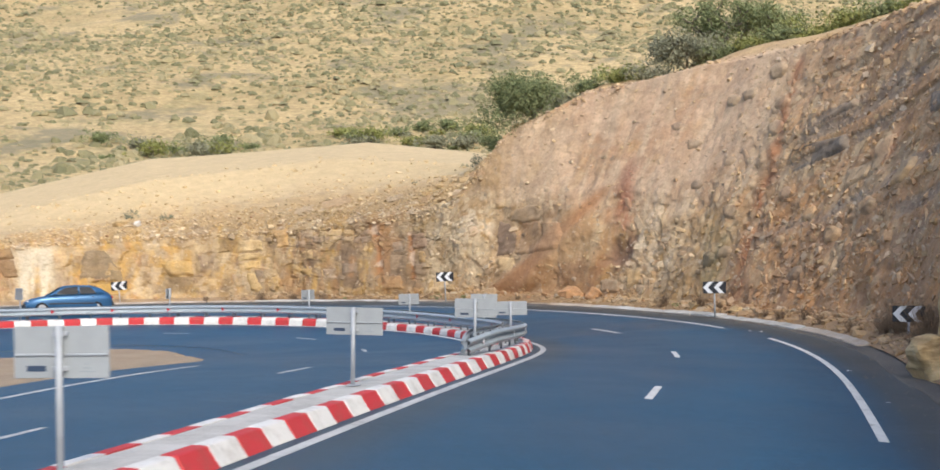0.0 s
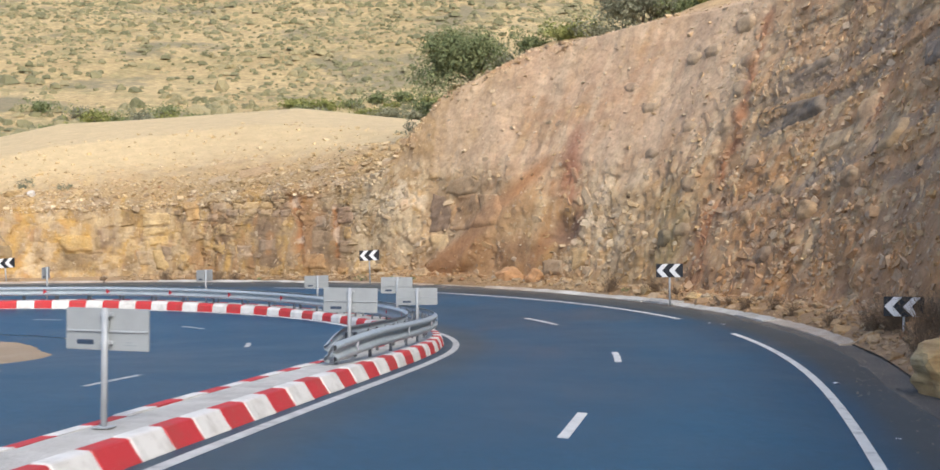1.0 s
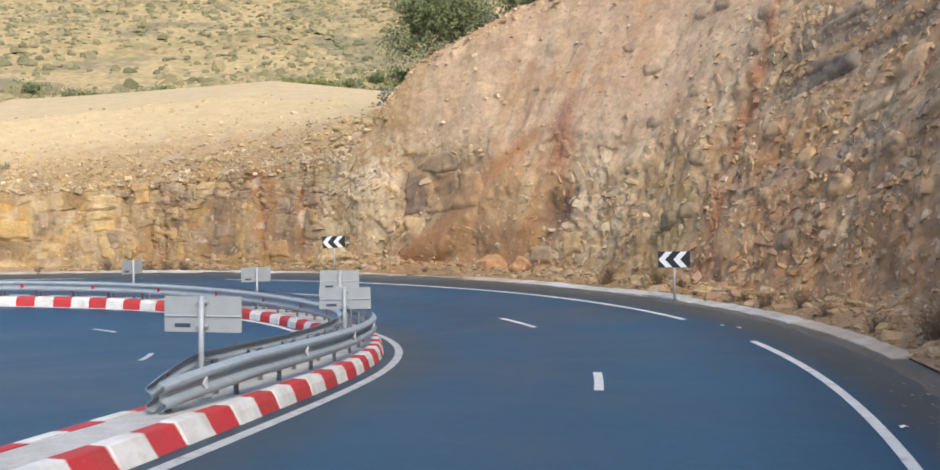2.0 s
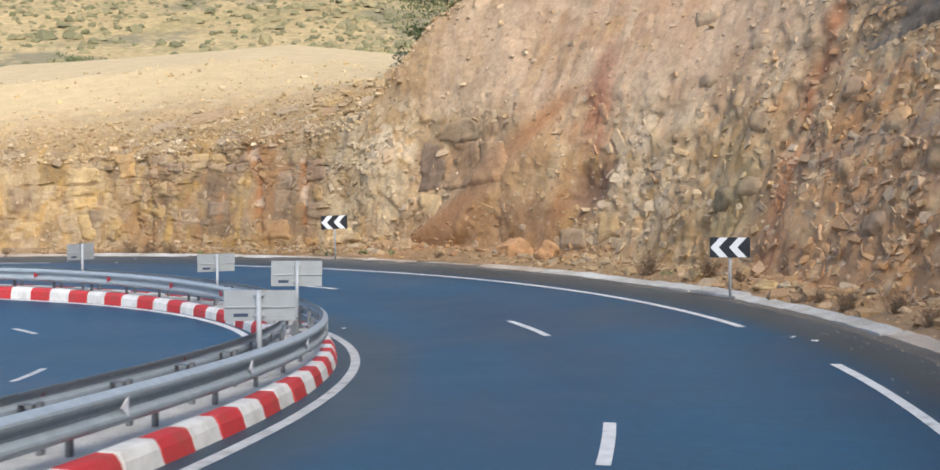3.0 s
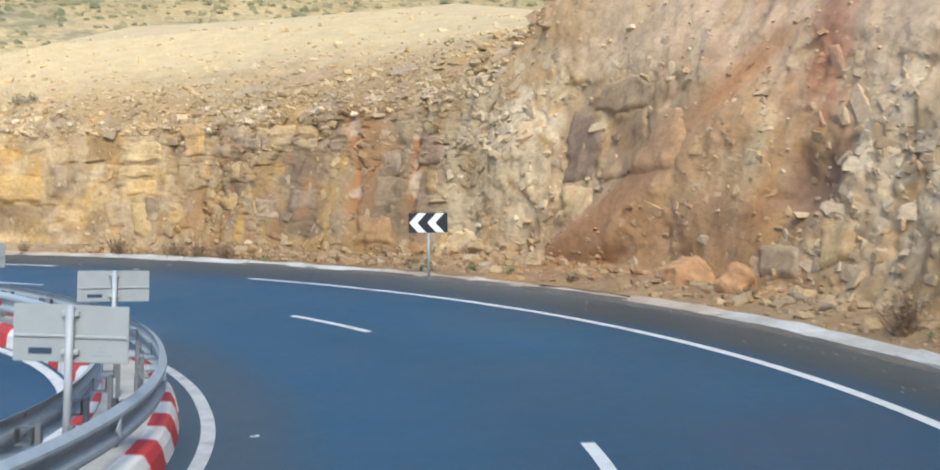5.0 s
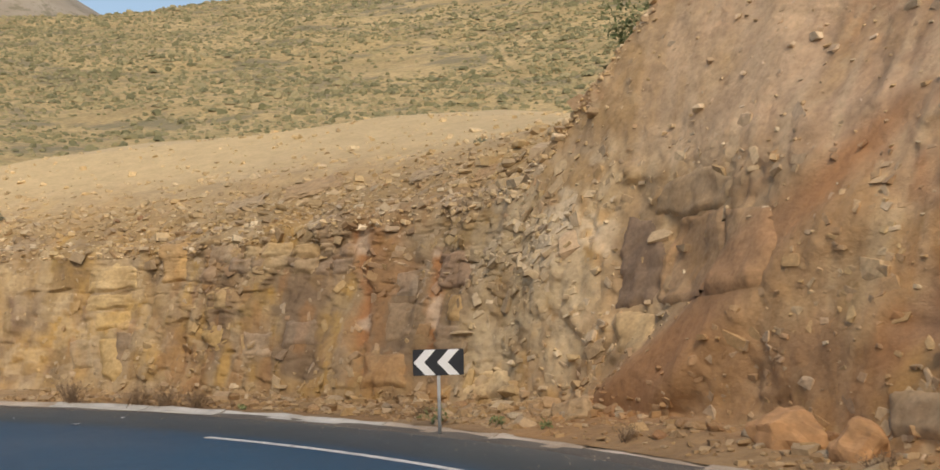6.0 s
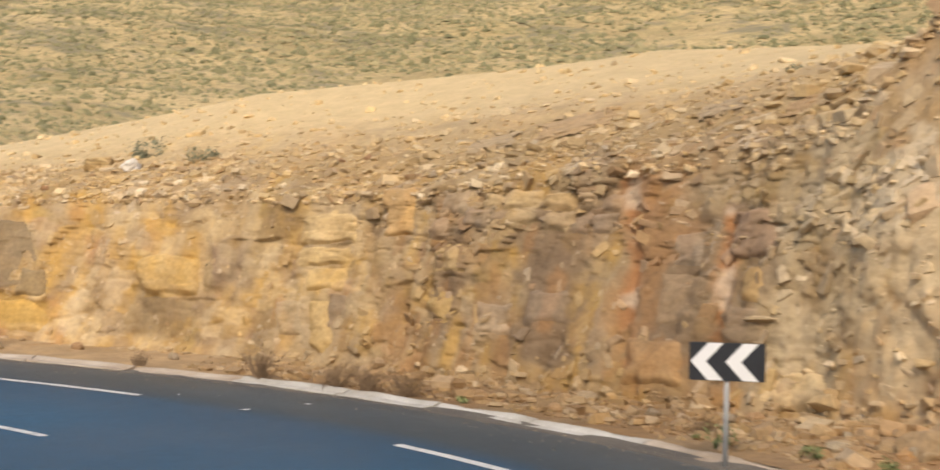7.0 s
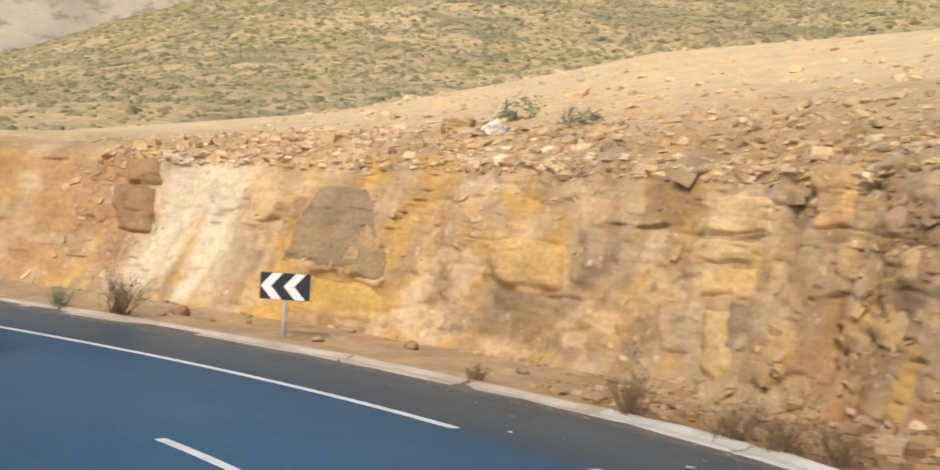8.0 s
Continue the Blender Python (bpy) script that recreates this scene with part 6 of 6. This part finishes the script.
def stalk(vs, fs, a, b, ra, rb, sides=5):
    """A tapered stick from a to b."""
    way = (b - a).normalized()
    side = way.orthogonal().normalized()
    up = way.cross(side)
    base = len(vs)
    for p, r in ((a, ra), (b, rb)):
        for k in range(sides):
            t = math.tau * k / sides
            vs.append(p + (side * math.cos(t) + up * math.sin(t)) * r)
    for k in range(sides):
        fs.append((base + k, base + (k + 1) % sides, base + sides + (k + 1) % sides, base + sides + k))


def tree(name, label, at, height, spread, leaves, leaf_size, seed, leaf_mat, trunk_part=0.25, category="tree", group=""):
    """Trunk and limbs that fork, and a crown of single leaf sprays gathered in uneven clumps."""
    rnd = random.Random(seed)
    root = tagged(new(name), label, category, group)
    root.location = at
    vs, fs, tips = [], [], []

    def limb(a, way, length, r, depth):
        steps, p = 3, a
        for i in range(steps):
            q = p + (way + Vector((rnd.gauss(0, 0.16), rnd.gauss(0, 0.16), rnd.gauss(0.05, 0.1)))).normalized() * length / steps
            stalk(vs, fs, p, q, r * (1 - 0.25 * i / steps), r * (1 - 0.25 * (i + 1) / steps))
            p = q
        tips.append((p, depth))
        if depth < 3:
            for _ in range(rnd.choice((2, 3, 3))):
                a2 = rnd.uniform(0, math.tau)
                side = Vector((math.cos(a2) * spread / height * 2.0, math.sin(a2) * spread / height * 2.0, rnd.uniform(0.0, 0.8)))
                limb(p, (way * 0.55 + side * 0.8).normalized(), length * rnd.uniform(0.55, 0.8), r * 0.6, depth + 1)

    for k in range(rnd.choice((2, 3))):
        limb(Vector((rnd.uniform(-0.1, 0.1), rnd.uniform(-0.1, 0.1), -0.3)), Vector((rnd.uniform(-0.4, 0.4), rnd.uniform(-0.4, 0.4), 1)).normalized(), height * (trunk_part + 0.12), 0.035 * height, 0)
    part("trunk", mesh_of("trunk", vs, fs, True), BARK, root)
    clumps = [(p, rnd.uniform(0.11, 0.22) * (height + spread) / 2) for p, d in tips if d >= 1]
    clumps += [(Vector((spread * 0.5 * math.cos(a * 1.9), spread * 0.5 * math.sin(a * 1.9), height * rnd.uniform(0.10, 0.5))), rnd.uniform(0.18, 0.28) * height) for a in range(14)]
    lv, lf = [], []
    for k in range(leaves):
        c, r = clumps[k % len(clumps)]
        d = Vector((rnd.gauss(0, 1), rnd.gauss(0, 1), rnd.gauss(0, 0.8))).normalized() * r * rnd.random() ** 0.45
        p = c + d
        if p.z > height * 1.02:
            p.z = height * rnd.uniform(0.85, 1.0)
        n = (d.normalized() + Vector((rnd.gauss(0, 0.6), rnd.gauss(0, 0.6), rnd.gauss(0.3, 0.6)))).normalized()
        e = n.orthogonal().normalized()
        e = Matrix.Rotation(rnd.uniform(0, 6.28), 3, n) @ e
        g = n.cross(e)
        sz = leaf_size * rnd.uniform(0.6, 1.4)
        b = len(lv)
        lv += [p - e * sz, p - g * sz * 0.42 + n * sz * 0.1, p + e * sz, p + g * sz * 0.42 + n * sz * 0.1]
        lf.append((b, b + 1, b + 2, b + 3))
    part("crown", mesh_of("crown", lv, lf), leaf_mat, root)
    return root


def at_cut(s, u, drop=0.0):
    """The place on the cut at s and an outward distance."""
    col = int(np.argmin(np.abs(CUT_SS[0] - s)))
    x, y, _, _, tx, ty = along(CUT_SS[0, col])
    us = (CUT_PTS[:, col, 0] - x) * ty - (CUT_PTS[:, col, 1] - y) * tx
    rows = np.where(CUT_V[:, 0] > 2.9)[0]
    row = rows[int(np.argmin(np.abs(us[rows] - u)))]
    p = Vector(CUT_PTS[row, col])
    p.z -= drop
    return p


tree("tree", "rounded olive-green tree on the crest of the cutting", at_cut(95.9, 15.0, 1.1), 5.6, 4.4, 26000, 0.075, 3, LEAF_GREEN, 0.2, group="trees on the crest")
tree("tree", "grey-green tree on the crest of the cutting", at_cut(90.6, 16.5, 0.9), 4.6, 3.6, 14000, 0.08, 4, LEAF_GREY, 0.2, group="trees on the crest")
tree("tree", "dark olive tree behind the crest of the cutting", at_cut(89.4, 18.5, 0.9), 5.8, 3.0, 14000, 0.08, 5, LEAF_GREEN, 0.22, group="trees on the crest")
CREST = [(94.3, 14.4, 1.6, LEAF_GREY), (93.4, 14.8, 1.9, LEAF_GREEN), (92.4, 15.2, 2.0, LEAF_BRIGHT), (91.5, 15.2, 1.6, LEAF_GREY), (88.6, 16.0, 2.2, LEAF_GREEN), (87.6, 16.2, 2.2, LEAF_BRIGHT), (86.7, 16.6, 2.6, LEAF_GREEN),
         (85.6, 17.0, 2.4, LEAF_BRIGHT), (84.5, 17.4, 2.8, LEAF_BRIGHT), (83.3, 17.8, 2.6, LEAF_GREEN), (82.1, 18.0, 2.6, LEAF_BRIGHT), (80.8, 18.0, 2.4, LEAF_BRIGHT), (79.4, 18.0, 2.4, LEAF_GREEN), (78.0, 18.0, 2.6, LEAF_GREEN),
         (96.8, 14.6, 1.7, LEAF_GREEN), (97.6, 15.5, 1.3, LEAF_GREY), (97.2, 17.5, 1.8, LEAF_GREEN), (97.9, 19.5, 1.5, LEAF_BRIGHT), (98.6, 21.5, 1.6, LEAF_GREEN)]
for k, (s, u, h, mat) in enumerate(CREST):
    tree("bush", "green scrub bush on the crest of the cutting", at_cut(s, u, 0.35), h * 1.15, h * 1.25, 3200, 0.085, 30 + k, mat, 0.12, "bush", "bushes on the crest")


def dry_bush(at, height, width, count, seed, mat=TWIG, label="dry brown twiggy shrub at the edge of the road", lean=0.0):
    rnd = random.Random(seed)
    root = tagged(new("shrub"), label, "shrub", "roadside shrubs")
    root.location = at
    vs, fs = [], []
    for k in range(count):
        a = rnd.uniform(0, math.tau)
        out = rnd.random() ** 0.6
        p = Vector((0.12 * width * rnd.gauss(0, 1), 0.12 * width * rnd.gauss(0, 1), -0.03))
        way = Vector((math.cos(a) * out * width / height * 0.8 + lean, math.sin(a) * out * width / height * 0.8, 1.0)).normalized()
        length = height * rnd.uniform(0.5, 1.05)
        for i in range(3):
            q = p + (way + Vector((rnd.gauss(0, 0.18), rnd.gauss(0, 0.18), 0))).normalized() * length / 3
            stalk(vs, fs, p, q, 0.006 * (1.2 - i * 0.3), 0.006 * (0.9 - i * 0.3), 3)
            if i:
                for _ in range(2):
                    e = q + (way * 0.7 + Vector((rnd.gauss(0, 0.6), rnd.gauss(0, 0.6), rnd.gauss(0.2, 0.4)))).normalized() * length * 0.22
                    stalk(vs, fs, q, e, 0.004, 0.0015, 3)
            p = q
    part("branchwork", mesh_of("branchwork", vs, fs), mat, root)
    return root


SHRUBS = [(68.3, 0.70, 0.9, 1.2, 170), (66.4, 0.85, 1.0, 1.3, 190), (68.9, 0.5, 0.7, 0.9, 110), (64.6, 0.4, 0.8, 1.0, 120), (71.4, 0.3, 0.45, 0.6, 60), (74.2, 0.3, 0.4, 0.5, 50), (77.2, 0.25, 0.5, 0.7, 80), (78.4, 0.25, 0.35, 0.45, 50), (83.2, 0.45, 0.6, 0.9, 110),
          (85.2, 0.3, 0.7, 0.75, 90), (88.9, 0.35, 0.35, 0.5, 50), (93.0, 0.2, 0.3, 0.4, 40), (102.45, 0.05, 0.55, 0.75, 75), (103.05, 0.05, 0.55, 0.75, 75), (104.35, 0.04, 0.6, 0.65, 90), (106.5, 0.08, 0.3, 0.4, 50),
          (101.9, 0.08, 0.5, 0.7, 80), (97.6, 0.3, 0.35, 0.5, 50), (75.8, 0.4, 0.5, 0.6, 70), (81.9, 0.4, 0.4, 0.5, 60)]
for k, (s, v, h, w, n) in enumerate(SHRUBS):
    dry_bush(on_cut(s, v), h, w, n, 60 + k)
dry_bush(on_cut(111.75, 0.08), 0.85, 0.9, 90, 90, TWIG, "fan-shaped dry shrub beside the gutter", 0.5)
dry_bush(on_cut(112.6, 0.04), 0.4, 0.5, 70, 91, LEAF_GREY, "low grey-green shrub beside the gutter")
for k, (s, v, h) in enumerate(((96.9, 0.12, 0.55), (95.7, 0.2, 0.3), (94.8, 0.25, 0.25), (101.0, 0.1, 0.2), (84.4, 0.3, 0.35))):
    tree("weed", "small dark green weed growing at the gutter", on_cut(s, v), h, h * 0.7, 260, 0.05, 120 + k, LEAF_GREEN, 0.2, "plant", "roadside weeds")
for k, (s, u, h) in enumerate(((109.3, 14.7, 0.95), (108.2, 13.8, 0.75), (100.2, 15.0, 0.3), (99.4, 19.3, 0.4))):
    tree("bush", "grey-green scrub bush on the bare slope", at_cut(s, u, 0.1), h, h * 0.8, 900, 0.05, 140 + k, LEAF_GREY, 0.1, "bush", "bushes on the slope")


# ---- scrub on the far hillsides ----
def scrub_kind(seed):
    """A ragged low dome."""
    rnd = random.Random(seed)
    vs = [(rnd.uniform(-0.1, 0.1), rnd.uniform(-0.1, 0.1), rnd.uniform(0.55, 0.8))]
    for ring, (r, h) in enumerate(((0.34, 0.5), (0.52, 0.0))):
        for k in range(5):
            t = math.tau * (k + 0.5 * ring) / 5
            q = r * rnd.uniform(0.65, 1.3)
            vs.append((q * math.cos(t), q * math.sin(t), h + rnd.uniform(-0.16, 0.16) - 0.1 * ring))
    fs = [(0, 1 + k, 1 + (k + 1) % 5) for k in range(5)]
    for k in range(5):
        a, b, c, d = 1 + k, 1 + (k + 1) % 5, 6 + k, 6 + (k + 1) % 5
        fs += [(a, c, b), (b, c, d)]
    return mesh_of("scrub", vs, fs)


def mat_scrub():
    n = Nodes("hill scrub")
    c = n.ramp(n.island(), (0.0, (0.185, 0.18, 0.09)), (0.5, (0.29, 0.26, 0.135)), (1.0, (0.43, 0.355, 0.19)))
    n.bump(n.noise(2.5, 4.0, 0.6), 1.0, 0.5)
    return n.done(c, 0.95)


def build_scrub():
    gen = np.random.default_rng(77)
    n = 78000
    left = gen.uniform(-14, 92, n)
    r = np.sqrt(98 ** 2 + (640 ** 2 - 98 ** 2) * gen.random(n) ** 1.15)
    x, y = -10 - r * np.sin(np.radians(left)), 25 + r * np.cos(np.radians(left))
    dense = (2.1 - 1.75 * ramp(left, 50, 60)) * fbm(x / 60, y / 60, 0 * x, 4, 15) + 0.5 * fbm(x / 9, y / 9, 0 * x, 2, 16) + 0.28 * ramp(left, 36, 44) * (1 - ramp(left, 56, 64)) - 0.05 * ramp(left, 56, 68)
    keep = dense > gen.uniform(-0.95, 0.15, n)
    x, y, r, left = x[keep], y[keep], r[keep], left[keep]
    z = ground_height(x, y)
    size = (0.58 + gen.exponential(0.34, len(x))).clip(0, 2.0) * (0.62 + r / 560)
    big = (r > 205) & (r < 275) & (np.abs(left - 33) < 5.5) & (gen.random(len(r)) < 0.8)
    size = np.where(big, size * 2.0, size * (1.3 - 0.3 * ramp(r, 380, 520)) * (1 - 0.2 * ramp(left, 50, 60)))
    spots = [((a, b, c - 0.05 * w), (w * p, w, w * q), t, 0.0, k) for a, b, c, w, p, q, t, k in
             zip(x, y, z, size, gen.uniform(0.8, 1.5, len(x)), gen.uniform(0.42, 0.8, len(x)), gen.uniform(0, 6.28, len(x)), gen.integers(0, 8, len(x)))]
    thing("hill_scrub", scatter_mesh("hill_scrub", [scrub_kind(500 + k) for k in range(8)], spots), mat_scrub(), "low olive scrub dotted over the dry hillsides", "scrub", kind="stuff")


build_scrub()

# bushes of the hollow, seen just over the bare ridge
gap_rnd = random.Random(9)
for k in range(30):
    left = 17.5 + k * 0.40 + gap_rnd.uniform(-0.3, 0.3) if k < 20 else 29.5 + (k - 20) * 0.8 + gap_rnd.uniform(-0.5, 0.5)
    r = gap_rnd.uniform(214, 238)
    x, y = -10 - r * math.sin(radians(left)), 25 + r * math.cos(radians(left))
    h = gap_rnd.choice((2.2, 3.2, 4.2, 5.4, 7.0)) * gap_rnd.uniform(0.85, 1.15)
    tree("bush", "green scrub bush in the hollow behind the ridge", (x, y, float(ground_height(np.array([x]), np.array([y]))[0]) - 0.4), h, h * 1.2, 1300, 0.26, 200 + k, (LEAF_GREEN, LEAF_GREEN, LEAF_BRIGHT, LEAF_GREY)[k % 4], 0.12, "bush", "bushes behind the ridge")


# ---- litter on the asphalt ----
def paper_scrap(s, u, size, seed):
    rnd = random.Random(seed)
    pts = [[(size * (i / 3 - 0.5), size * 0.6 * (j / 2 - 0.5), 0.004 + size * 0.16 * rnd.random()) for j in range(3)] for i in range(4)]
    verts = [p for row in pts for p in row] + [(x, y, z - 0.003) for row in pts for x, y, z in row]
    top = [(i * 3 + j, (i + 1) * 3 + j, (i + 1) * 3 + j + 1, i * 3 + j + 1) for i in range(3) for j in range(2)]
    rim = [0, 3, 6, 9, 10, 11, 8, 5, 2, 1]
    faces = top + [tuple(k + 12 for k in f[::-1]) for f in top] + [(a, a + 12, b + 12, b) for a, b in zip(rim, rim[1:] + rim[:1])]
    ob = thing("paper_scrap", mesh_of("paper_scrap", verts, faces), WHITE, "crumpled white scrap of paper on the asphalt", "litter", "litter on the road")
    ob.matrix_basis = Matrix.Translation(place(s, u)) @ Matrix.Rotation(rnd.uniform(0, 6), 4, "Z")


for k, (s, u, size) in enumerate(((102.25, 4.35, 0.16), (102.2, 5.64, 0.10), (74.3, 4.48, 0.13), (61.4, 4.3, 0.17), (74.9, 4.3, 0.10), (55.2, 4.5, 0.08), (81.5, -3.2, 0.10), (104.0, 4.9, 0.08))):
    paper_scrap(s, u, size, k)


# ---- gravel on the shoulder ----
def build_gravel():
    gen = np.random.default_rng(12)
    n = 900
    s = gen.uniform(46, 113, n)
    u = gutter_line(s) - 0.1 - gen.exponential(0.45, n).clip(0, 1.9)
    size = gen.uniform(0.010, 0.036, n)
    at = place(s, u)
    spots = [(tuple(q), (w * 1.3, w, w * 0.7), r, 0.0, k) for q, w, r, k in zip(at, size, gen.uniform(0, 6.28, n), gen.integers(0, 6, n))]
    tones = np.array([(0.24, 0.20, 0.15), (0.18, 0.155, 0.12), (0.34, 0.29, 0.22)])[gen.integers(0, 3, n)]
    thing("gravel", scatter_mesh("gravel", small_kinds, spots, tones), SET_STONE, "loose grey-brown gravel along the shoulder of the road", "gravel", kind="stuff")


build_gravel()
